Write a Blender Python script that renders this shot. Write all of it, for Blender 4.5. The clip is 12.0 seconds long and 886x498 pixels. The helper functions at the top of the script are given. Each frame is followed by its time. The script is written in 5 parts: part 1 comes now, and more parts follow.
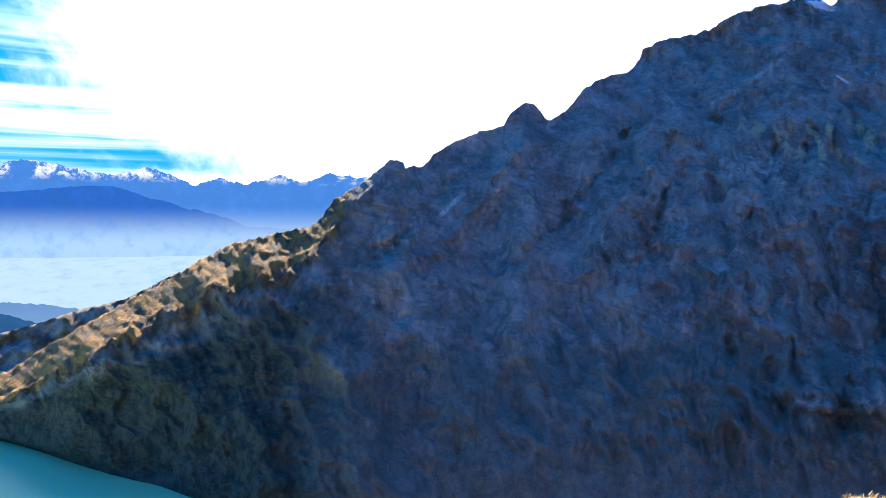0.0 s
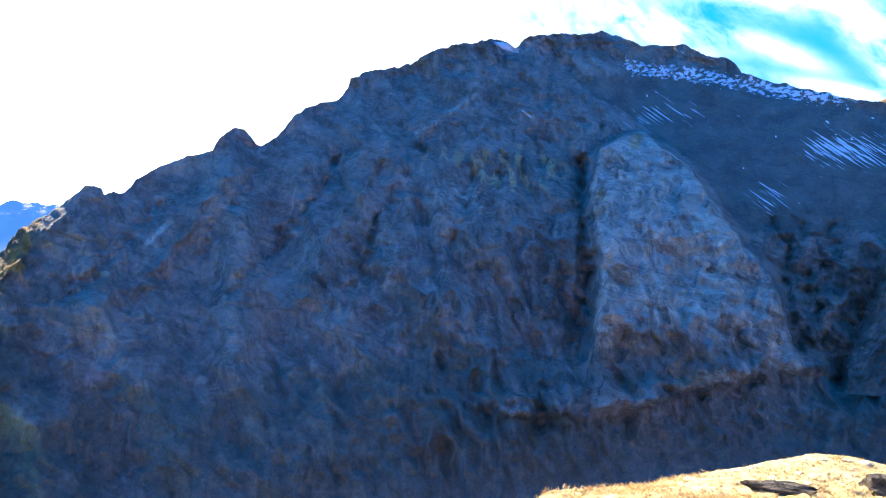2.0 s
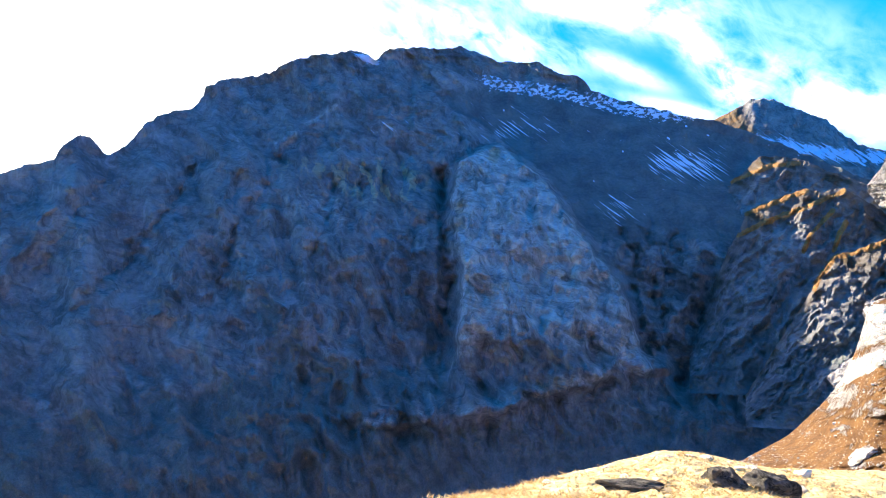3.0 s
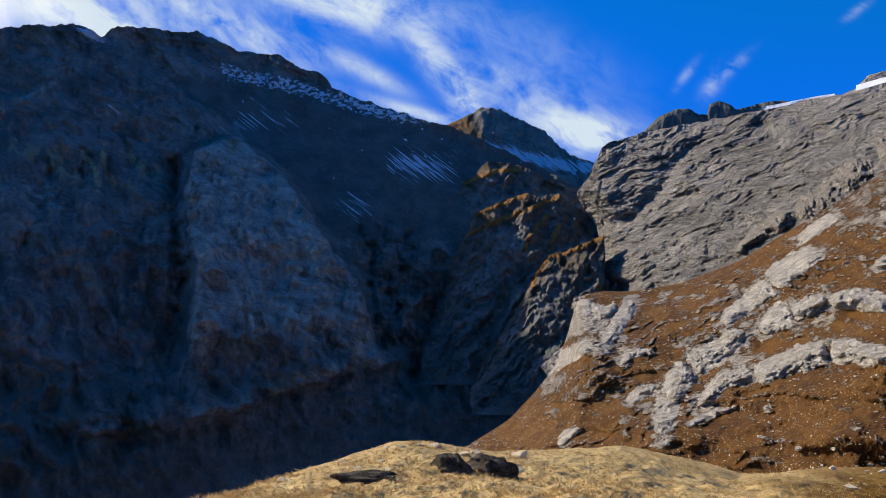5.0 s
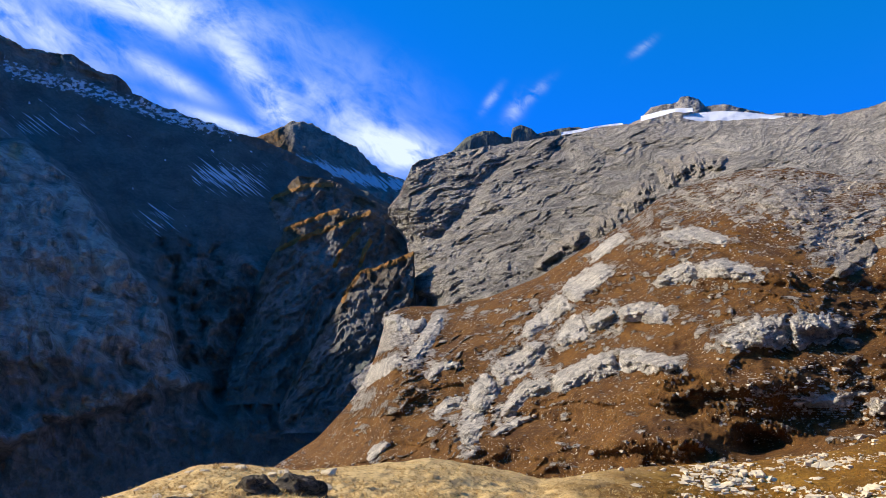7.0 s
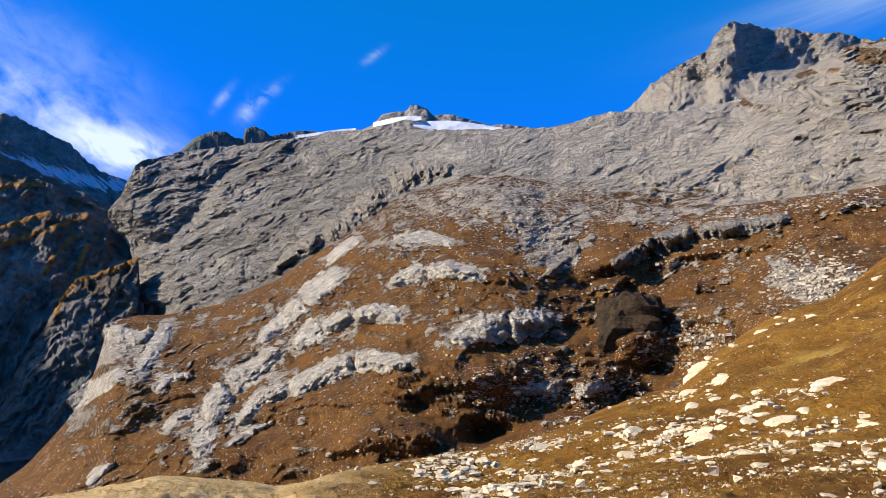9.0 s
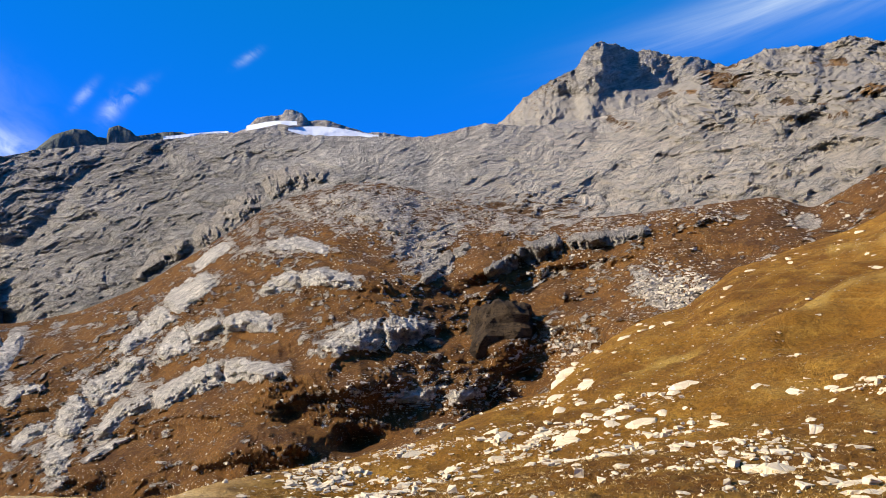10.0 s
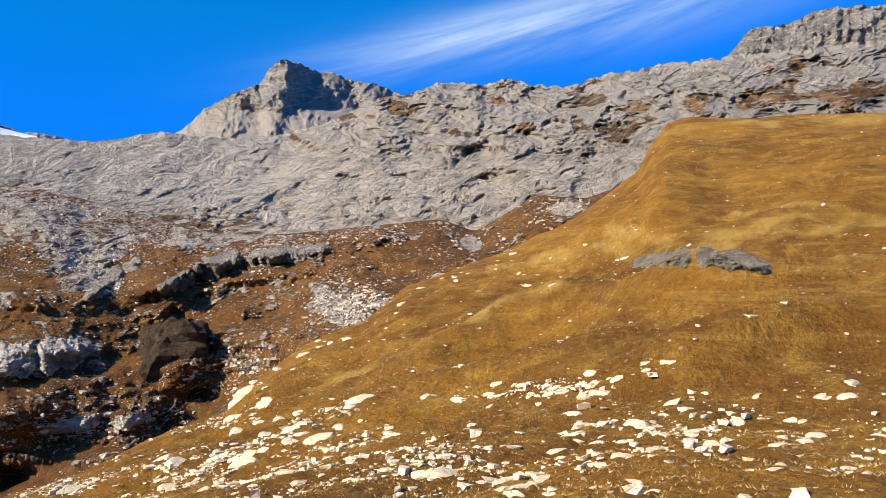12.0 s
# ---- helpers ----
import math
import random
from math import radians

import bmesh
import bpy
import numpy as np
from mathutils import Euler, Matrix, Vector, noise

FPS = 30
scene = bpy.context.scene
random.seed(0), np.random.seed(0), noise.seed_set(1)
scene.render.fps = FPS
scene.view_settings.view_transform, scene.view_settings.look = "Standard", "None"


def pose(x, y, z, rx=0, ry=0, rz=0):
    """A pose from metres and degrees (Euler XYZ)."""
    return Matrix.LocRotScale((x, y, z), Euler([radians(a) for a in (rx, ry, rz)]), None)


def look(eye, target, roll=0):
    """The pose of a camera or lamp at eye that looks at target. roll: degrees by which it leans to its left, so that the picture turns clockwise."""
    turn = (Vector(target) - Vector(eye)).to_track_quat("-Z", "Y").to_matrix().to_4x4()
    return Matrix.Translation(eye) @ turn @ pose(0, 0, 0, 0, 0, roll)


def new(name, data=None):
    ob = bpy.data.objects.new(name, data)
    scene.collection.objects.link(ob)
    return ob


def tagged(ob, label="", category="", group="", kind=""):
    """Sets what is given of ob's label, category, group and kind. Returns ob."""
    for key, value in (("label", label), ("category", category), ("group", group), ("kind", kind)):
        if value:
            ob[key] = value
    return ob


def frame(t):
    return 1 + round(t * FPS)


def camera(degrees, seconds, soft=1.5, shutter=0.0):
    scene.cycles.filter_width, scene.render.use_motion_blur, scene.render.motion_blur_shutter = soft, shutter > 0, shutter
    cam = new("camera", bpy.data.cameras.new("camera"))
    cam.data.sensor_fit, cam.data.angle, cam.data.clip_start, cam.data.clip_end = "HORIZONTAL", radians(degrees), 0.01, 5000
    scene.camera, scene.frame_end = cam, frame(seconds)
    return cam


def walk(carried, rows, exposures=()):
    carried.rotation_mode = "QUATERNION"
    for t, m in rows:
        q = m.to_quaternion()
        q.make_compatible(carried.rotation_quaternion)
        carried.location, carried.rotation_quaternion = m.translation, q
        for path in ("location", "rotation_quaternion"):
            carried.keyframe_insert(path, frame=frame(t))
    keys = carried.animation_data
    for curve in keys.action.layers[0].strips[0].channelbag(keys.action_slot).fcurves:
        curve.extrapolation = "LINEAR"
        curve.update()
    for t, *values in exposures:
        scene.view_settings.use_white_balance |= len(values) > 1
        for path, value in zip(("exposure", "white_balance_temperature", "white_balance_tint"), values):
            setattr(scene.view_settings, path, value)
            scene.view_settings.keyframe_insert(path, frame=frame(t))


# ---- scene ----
# An alpine panorama: the camera stands on a grassy rise and turns from a lake on its left to a meadow on its right.
# Bearings and elevations below are degrees seen from the eye, ranges are metres from it.
EYE = Vector((0.0, 0.0, 1.6))
cam = camera(57.1, 12.0, soft=0.5)
# seconds, bearing, pitch, lean
TURN = (
    (0.0, -51.80, -2.75, -0.78), (0.5, -46.79, -2.35, -0.48), (1.0, -41.83, -1.80, -0.43), (1.5, -36.77, -1.46, -0.23),
    (2.0, -31.95, -0.86, 0.38), (2.5, -26.91, -0.40, 0.92), (3.0, -22.26, -0.15, 0.85), (5.0, -4.03, -0.53, -0.19),
    (5.5, 0.00, -0.46, 0.01), (6.0, 3.41, -0.26, 0.14), (6.5, 5.99, 0.43, -0.31), (8.3, 20.42, 0.63, -0.25),
    (8.5, 22.32, 0.70, -0.17), (9.0, 27.68, 0.95, 0.27), (9.5, 32.26, 1.37, 0.51), (10.0, 36.45, 1.49, -0.19),
    (10.5, 41.23, 1.69, -0.55), (11.0, 46.55, 2.16, 0.13), (11.5, 51.98, 2.73, 0.18), (12.0, 58.63, 2.79, -0.38))


def toward(bearing, elevation):
    b, e = radians(bearing), radians(elevation)
    return Vector((math.sin(b) * math.cos(e), math.cos(b) * math.cos(e), math.sin(e)))


walk(cam, [(t, look(EYE, EYE + toward(b, p), -lean)) for t, b, p, lean in TURN],
     exposures=((0.0, 1.7), (1.0, 1.85), (2.2, 2.05), (3.2, 1.85), (4.8, 0.0), (5.5, 0.2), (6.7, 0.33), (8.5, 0.35), (11.4, 0.33), (12.0, 0.5)))

# ---- light ----
SUN_BEARING, SUN_HEIGHT = -62.0, 30.0
sun = new("sun", bpy.data.lights.new("sun", "SUN"))
sun.data.energy, sun.data.angle, sun.data.color = 5.0, radians(0.53), (1.0, 0.90, 0.75)
sun.matrix_world = look(toward(SUN_BEARING, SUN_HEIGHT) * 100, (0, 0, 0))


class Nodes:
    """Short ways to wire a node tree."""

    def __init__(self, tree):
        self.tree = tree
        tree.nodes.clear()

    def add(self, kind, inputs=(), **settings):
        node = self.tree.nodes.new(kind)
        for key, value in settings.items():
            setattr(node, key, value)
        for key, value in dict(inputs).items():
            self.put(node.inputs[key], value)
        return node

    def put(self, socket, value):
        if isinstance(value, bpy.types.NodeSocket):
            self.tree.links.new(value, socket)
        else:
            socket.default_value = value

    def math(self, op, a, b=0.0, clamp=False):
        return self.add("ShaderNodeMath", {0: a, 1: b}, operation=op, use_clamp=clamp).outputs[0]

    def mix(self, f, a, b, blend="MIX"):
        n = self.add("ShaderNodeMix", data_type="RGBA", blend_type=blend)
        for i, v in ((0, f), (6, a), (7, b)):
            self.put(n.inputs[i], (*v, 1) if isinstance(v, tuple) and len(v) == 3 else v)
        return n.outputs[2]

    def span(self, v, a, b, c=0.0, d=1.0):
        return self.add("ShaderNodeMapRange", {0: v, 1: a, 2: b, 3: c, 4: d}, interpolation_type="SMOOTHSTEP").outputs[0]

    def coords(self):
        return self.add("ShaderNodeTexCoord").outputs["Object"]

    def scaled(self, vec, x, y, z, turn=0.0):
        return self.add("ShaderNodeMapping", {0: vec, 2: (0, 0, radians(turn)), 3: (x, y, z)}).outputs[0]

    def noise(self, vec, scale, detail=5, rough=0.6, warp=0.0):
        return self.add("ShaderNodeTexNoise", {"Vector": vec, "Scale": scale, "Detail": detail, "Roughness": rough, "Distortion": warp}).outputs[0]

    def attr(self, name):
        return self.add("ShaderNodeAttribute", attribute_name=name).outputs["Fac"]


world = bpy.data.worlds.new("world")
scene.world = world
world.use_nodes = True
w = Nodes(world.node_tree)
sky = w.add("ShaderNodeTexSky", sky_type="NISHITA", sun_disc=False, sun_elevation=radians(SUN_HEIGHT), sun_rotation=radians(SUN_BEARING % 360),
            altitude=2000, air_density=1.0, dust_density=0.3, ozone_density=2.5)
deep = w.mix(1.0, w.add("ShaderNodeHueSaturation", {"Hue": 0.50, "Saturation": 1.3, "Value": 0.80, "Color": sky.outputs[0]}).outputs[0], (0.03, 1.22, 1.70), "MULTIPLY")
deep = w.mix(1.0, deep, (0.05, 1.45, 7.2), "DARKEN")
way = w.add("ShaderNodeTexCoord").outputs["Generated"]
sx, sy, sz = w.add("ShaderNodeSeparateXYZ", {0: way}).outputs
bearing = w.math("MULTIPLY", w.math("ARCTAN2", sx, sy), 57.2958)
height = w.math("MULTIPLY", w.math("ARCSINE", sz), 57.2958)


def veil(b, h, long, wide, slope):
    """A soft oval of the sky round a bearing and height, lying along a slope in degrees."""
    c, s = math.cos(radians(slope)), math.sin(radians(slope))
    db, dh = w.math("SUBTRACT", bearing, b), w.math("SUBTRACT", height, h)
    u = w.math("ADD", w.math("MULTIPLY", db, c / long), w.math("MULTIPLY", dh, s / long))
    v = w.math("ADD", w.math("MULTIPLY", db, -s / wide), w.math("MULTIPLY", dh, c / wide))
    return w.math("EXPONENT", w.math("MULTIPLY", w.math("ADD", w.math("MULTIPLY", u, u), w.math("MULTIPLY", v, v)), -1.0))


def added(values):
    total = values[0]
    for v in values[1:]:
        total = w.math("ADD", total, v)
    return total


flat = w.add("ShaderNodeCombineXYZ", {0: bearing, 1: height, 2: 0.0}).outputs[0]
turned = w.scaled(flat, 1, 1, 1, 33)
wisp = w.noise(w.scaled(turned, 0.15, 0.22, 1), 1.0, 8, 0.58, 0.7)
fine = w.noise(w.scaled(turned, 0.40, 0.75, 1), 1.0, 6, 0.6, 0.6)
streak = w.noise(w.scaled(w.scaled(flat, 1, 1, 1, -13), 0.035, 0.33, 1), 1.0, 7, 0.6, 0.5)
west = added([veil(-18.5, 14.2, 5.5, 1.2, -22), veil(-27, 13.9, 5, 1.5, -12), w.math("MULTIPLY", veil(-9.5, 15.8, 6, 1.5, -6), 0.85), veil(-4.2, 12.0, 3.1, 0.95, -52),
              veil(-2.2, 9.6, 1.6, 1.1, -60), veil(5.6, 7.6, 3.4, 1.5, -10), veil(6.5, 7.2, 2.0, 0.8, 5), w.math("MULTIPLY", veil(1.6, 10.0, 5.5, 1.6, -28), 0.62), w.math("MULTIPLY", veil(-9.6, 11.8, 3.2, 0.6, -26), 0.8),
              w.math("MULTIPLY", veil(-5.8, 8.9, 3.5, 0.45, -16), 0.9), w.math("MULTIPLY", veil(-17, 17.5, 9, 1.5, -15), 0.5), w.math("MULTIPLY", veil(-30, 16, 7, 3, -8), 0.7),
              w.math("MULTIPLY", veil(3, 13.0, 6, 1.6, -25), 0.2)])
wisps = w.math("MULTIPLY", west, w.span(w.math("ADD", w.math("MULTIPLY", wisp, 0.62), w.math("MULTIPLY", fine, 0.38)), 0.33, 0.63, 0.0, 1.0))
tufts = w.math("MULTIPLY", added([veil(12.5, 11.1, 0.9, 0.28, 52), veil(15.3, 11.3, 1.3, 0.32, 38), veil(14.2, 10.4, 1.0, 0.5, 60), veil(22.9, 14.3, 0.8, 0.25, 35)]), w.span(fine, 0.3, 0.7, 0, 0.38))
plume = w.math("MULTIPLY", added([veil(59, 17.0, 10, 1.3, 13), veil(72, 19.0, 14, 1.9, 9)]), w.span(streak, 0.30, 0.72, 0.05, 0.55))
low_bands = w.math("MULTIPLY", veil(-75, 6, 26, 4.5, -3), w.span(w.noise(w.scaled(flat, 0.02, 0.5, 1, -3), 1.0, 5, 0.55, 0.4), 0.42, 0.62))
cloud = w.math("MINIMUM", added([wisps, tufts, plume, low_bands]), 1.0)
to_sun = w.add("ShaderNodeVectorMath", {0: way, 1: toward(SUN_BEARING + 8, 25)}, operation="DOT_PRODUCT").outputs["Value"]
apart = w.math("MULTIPLY", w.math("ARCCOSINE", to_sun), 57.2958)
glare = w.span(w.math("ADD", apart, w.math("MULTIPLY", w.math("SUBTRACT", wisp, 0.5), 14.0)), 29.0, 17.0, 0.0, 1.0)
clouded = w.mix(cloud, deep, (5.9, 6.9, 7.8))
lit = w.mix(glare, clouded, (13.0, 12.6, 11.6))
w.add("ShaderNodeOutputWorld", {0: w.add("ShaderNodeBackground", {0: lit, 1: 0.11}).outputs[0]})


# ---- materials ----
def material(name):
    m = bpy.data.materials.new(name)
    m.use_nodes = True
    return m, Nodes(m.node_tree)


def finish(n, color, rough=0.9, bump=None, strength=0.6, distance=1.0, specular=0.2, **more):
    shader = n.add("ShaderNodeBsdfPrincipled", {"Base Color": color, "Roughness": rough, "Specular IOR Level": specular, **more})
    if bump is not None:
        n.put(shader.inputs["Normal"], n.add("ShaderNodeBump", {"Height": bump, "Strength": strength, "Distance": distance}).outputs[0])
    n.add("ShaderNodeOutputMaterial", {0: shader.outputs[0]})


def rock_color(n, c, dark, light, size, stain=None):
    """Stone: broad tone, fine grain and dark cracks, at a size in metres."""
    broad = n.noise(c, 1.0 / size, 6, 0.65, 0.4)
    grain = n.noise(c, 9.0 / size, 5, 0.7)
    tone = n.math("ADD", n.math("MULTIPLY", broad, 0.62), n.math("MULTIPLY", grain, 0.38))
    col = n.mix(n.span(tone, 0.34, 0.66), dark, light)
    if stain:
        col = n.mix(n.span(n.noise(n.scaled(c, 1, 1, 0.35), 1.6 / size, 4, 0.6, 0.8), 0.55, 0.72, 0.0, 0.7), col, stain)
    return col, grain, broad


def grass_color(n, c, a, b, dry, size):
    broad = n.noise(c, 1.0 / size, 6, 0.62, 0.6)
    mid = n.noise(c, 6.0 / size, 5, 0.65)
    grain = n.noise(c, 60.0 / size, 4, 0.7)
    col = n.mix(n.span(broad, 0.36, 0.64), a, b)
    col = n.mix(n.span(mid, 0.45, 0.72, 0.0, 0.7), col, dry)
    col = n.mix(n.span(grain, 0.35, 0.65, 0.0, 0.45), col, (a[0] * 0.45, a[1] * 0.45, a[2] * 0.45))
    return col, grain, mid


def make_dark_rock():
    m, n = material("dark_shale")
    c = n.coords()
    col, grain, broad = rock_color(n, c, (0.148, 0.137, 0.117), (0.38, 0.352, 0.298), 80, (0.31, 0.28, 0.225))
    pale, g2, b2 = rock_color(n, c, (0.36, 0.34, 0.285), (0.74, 0.69, 0.56), 40, (0.46, 0.41, 0.32))
    warm, g5, b5 = rock_color(n, c, (0.42, 0.28, 0.14), (0.78, 0.56, 0.30), 30)
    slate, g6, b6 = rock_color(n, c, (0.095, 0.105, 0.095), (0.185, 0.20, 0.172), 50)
    fret = n.math("MULTIPLY", n.math("SUBTRACT", n.noise(c, 0.022, 7, 0.7, 0.8), 0.5), 1.3)

    def frayed(key, low, high, most=1.0):
        mask = n.attr(key)
        return n.span(n.math("ADD", mask, n.math("MULTIPLY", fret, n.span(mask, 0.0, 0.4))), low, high, 0.0, most)

    col = n.mix(frayed("pale", 0.28, 0.62), col, pale)
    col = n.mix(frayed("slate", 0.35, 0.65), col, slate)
    col = n.mix(frayed("ochre", 0.30, 0.65, 0.85), col, warm)
    lean = n.add("ShaderNodeMapping", {0: c, 2: (radians(9), radians(-14), 0)}).outputs[0]
    bed = n.noise(n.scaled(lean, 0.008, 0.008, 0.035), 1.0, 8, 0.72, 1.6)
    gully = n.noise(n.scaled(c, 0.035, 0.035, 0.006), 1.0, 8, 0.7, 0.6)
    firm = n.math("SUBTRACT", 1.0, n.math("MULTIPLY", n.attr("slate"), 0.75))
    # Rock streaks that also paint in the shading of beds and gullies.
    col = n.mix(n.math("MULTIPLY", firm, n.span(bed, 0.36, 0.52, 0.45, 0.0)), col, (0.10, 0.098, 0.088))
    col = n.mix(n.math("MULTIPLY", firm, n.span(gully, 0.34, 0.50, 0.6, 0.0)), col, (0.09, 0.088, 0.08))
    col = n.mix(n.math("MULTIPLY", firm, n.span(gully, 0.54, 0.70, 0.0, 0.35)), col, (0.62, 0.58, 0.50))
    talus, g4, b4 = rock_color(n, c, (0.095, 0.102, 0.088), (0.20, 0.21, 0.175), 25)
    apron = n.span(n.math("ADD", n.attr("talus"), n.math("MULTIPLY", n.math("SUBTRACT", n.noise(c, 0.012, 6, 0.65), 0.5), 0.9)), 0.4, 0.62)
    col = n.mix(apron, col, talus)
    # Dark woodland colour that also stands in for shade on the lower left slope.
    wood_shade = n.mix(n.span(n.noise(c, 0.05, 6, 0.75), 0.38, 0.62), (0.030, 0.038, 0.028), (0.085, 0.088, 0.058))
    col = n.mix(n.attr("wood_shade"), col, wood_shade)
    turf, g3, b3 = grass_color(n, c, (0.10, 0.062, 0.028), (0.155, 0.098, 0.043), (0.22, 0.148, 0.07), 60)
    # Dry grass; its brighter colour also paints sunlight on the crests.
    sunny_straw, g7, b7 = grass_color(n, c, (0.30, 0.14, 0.035), (0.46, 0.235, 0.065), (0.56, 0.32, 0.11), 30)
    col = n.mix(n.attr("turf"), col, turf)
    col = n.mix(frayed("sunny_straw", 0.30, 0.6), col, sunny_straw)
    white = n.span(n.math("ADD", n.attr("snow"), n.math("MULTIPLY", n.math("SUBTRACT", n.noise(c, 0.09, 7, 0.78), 0.5), 1.7)), 0.45, 0.60)
    down, over = n.attr("down"), n.attr("over")
    rill = n.noise(n.add("ShaderNodeCombineXYZ", {0: n.math("MULTIPLY", over, 9.0), 1: n.math("MULTIPLY", down, 0.45), 2: 0.0}).outputs[0], 1.0, 4, 0.6, 0.5)
    drift = n.span(n.math("ADD", n.math("MULTIPLY", n.math("SUBTRACT", rill, 0.5), 2.2), n.attr("rills")), 0.54, 0.66)
    col = n.mix(n.math("MAXIMUM", white, drift), col, (0.78, 0.82, 0.88))
    crag = n.math("MULTIPLY", n.math("ADD", n.math("MULTIPLY", bed, 1.0), n.math("MULTIPLY", gully, 1.8)), n.math("MULTIPLY", firm, n.math("SUBTRACT", 1.0, apron)))
    finish(n, col, 0.92, n.math("ADD", n.math("ADD", grain, n.math("MULTIPLY", broad, 1.5)), crag), 0.7, 10.0)
    return m


def make_grey_rock():
    m, n = material("grey_limestone")
    c = n.coords()
    col, grain, broad = rock_color(n, c, (0.33, 0.30, 0.262), (0.74, 0.672, 0.58), 30)
    fine = n.noise(c, 0.17, 7, 0.78, 0.4)
    col = n.mix(n.span(fine, 0.36, 0.48, 0.6, 0.0), col, (0.16, 0.15, 0.135))
    col = n.mix(n.span(fine, 0.52, 0.62, 0.0, 0.7), col, (0.86, 0.775, 0.66))
    stain = n.noise(n.add("ShaderNodeCombineXYZ", {0: n.math("MULTIPLY", n.attr("run"), 0.28), 1: n.math("MULTIPLY", n.attr("bed"), 0.9), 2: 3.0}).outputs[0], 1.0, 6, 0.62, 0.8)
    col = n.mix(n.span(stain, 0.38, 0.52, 0.65, 0.0), col, (0.24, 0.225, 0.205))
    col = n.mix(n.span(stain, 0.54, 0.68, 0.0, 0.6), col, (0.80, 0.73, 0.63))
    cracks = n.add("ShaderNodeTexVoronoi", {"Vector": n.scaled(n.add("ShaderNodeVectorMath", {0: c, 1: n.add("ShaderNodeVectorMath", {0: n.add("ShaderNodeTexNoise", {"Vector": c, "Scale": 0.05}).outputs[1], 3: 14.0}, operation="SCALE").outputs[0]}).outputs[0], 1, 1, 2.2), "Scale": 0.075}, feature="DISTANCE_TO_EDGE").outputs[0]
    col = n.mix(n.span(cracks, 0.0, 0.08, 0.6, 0.0), col, (0.09, 0.085, 0.08))
    lay = n.noise(n.scaled(c, 0.02, 0.02, 0.22), 1.0, 8, 0.75, 0.6)
    col = n.mix(n.span(lay, 0.5, 0.66, 0.0, 0.5), col, (0.19, 0.18, 0.17))
    strata = n.noise(n.add("ShaderNodeCombineXYZ", {0: n.math("MULTIPLY", n.attr("run"), 0.8), 1: n.math("MULTIPLY", n.attr("bed"), 5.0), 2: 0.0}).outputs[0], 1.0, 7, 0.72, 0.9)
    col = n.mix(n.math("MULTIPLY", n.span(strata, 0.30, 0.42, 0.7, 0.0), n.attr("layered")), col, (0.17, 0.165, 0.155))
    col = n.mix(n.span(strata, 0.50, 0.62, 0.0, 0.7), col, (0.88, 0.80, 0.68))
    marl = n.math("MULTIPLY", n.attr("marly"), n.span(n.noise(c, 0.012, 6, 0.65), 0.35, 0.6, 0.25, 0.75))
    col = n.mix(marl, col, (0.56, 0.575, 0.60), "MULTIPLY")
    seam = n.noise(c, 0.11, 7, 0.7, 1.2)
    thin = n.span(n.math("ABSOLUTE", n.math("SUBTRACT", seam, 0.5)), 0.0, 0.028, 0.75, 0.0)
    col = n.mix(thin, col, (0.085, 0.08, 0.075))
    col = n.mix(n.math("MULTIPLY", n.attr("white"), n.span(n.noise(c, 0.06, 7, 0.7), 0.35, 0.6, 0.0, 0.85)), col, (0.86, 0.735, 0.58))
    scree, g2, b2 = rock_color(n, c, (0.23, 0.205, 0.172), (0.31, 0.278, 0.235), 25)
    col = n.mix(n.attr("scree"), col, scree)
    turf, g3, b3 = grass_color(n, c, (0.17, 0.085, 0.028), (0.24, 0.13, 0.045), (0.31, 0.20, 0.10), 30)
    col = n.mix(n.span(n.math("ADD", n.attr("turf"), n.math("MULTIPLY", n.math("SUBTRACT", n.noise(c, 0.09, 8, 0.75), 0.5), 1.8)), 0.45, 0.6), col, turf)
    relief = n.math("ADD", n.math("ADD", n.math("MULTIPLY", fine, 1.6), n.math("ADD", n.math("MULTIPLY", lay, 1.2), n.math("MULTIPLY", strata, 2.2))), n.math("MULTIPLY", n.span(cracks, 0.0, 0.08), 0.6))
    relief = n.math("MULTIPLY", n.math("SUBTRACT", n.math("ADD", relief, n.math("ADD", grain, n.math("MULTIPLY", stain, 6.0))), 6.6), n.span(n.attr("scree"), 0.0, 1.0, 1.0, 0.15))
    finish(n, col, 0.9, relief, 1.0, 5.0)
    return m


def specks(n, c, scale, share, size=0.32):
    """Small loose stones, one to a cell of the ground, in a share of the cells."""
    cell = n.add("ShaderNodeTexVoronoi", {"Vector": c, "Scale": scale, "Randomness": 1.0})
    lot = n.add("ShaderNodeSeparateXYZ", {0: cell.outputs["Color"]}).outputs[0]
    return n.math("MULTIPLY", n.span(cell.outputs["Distance"], size, size * 0.6), n.math("LESS_THAN", lot, share))


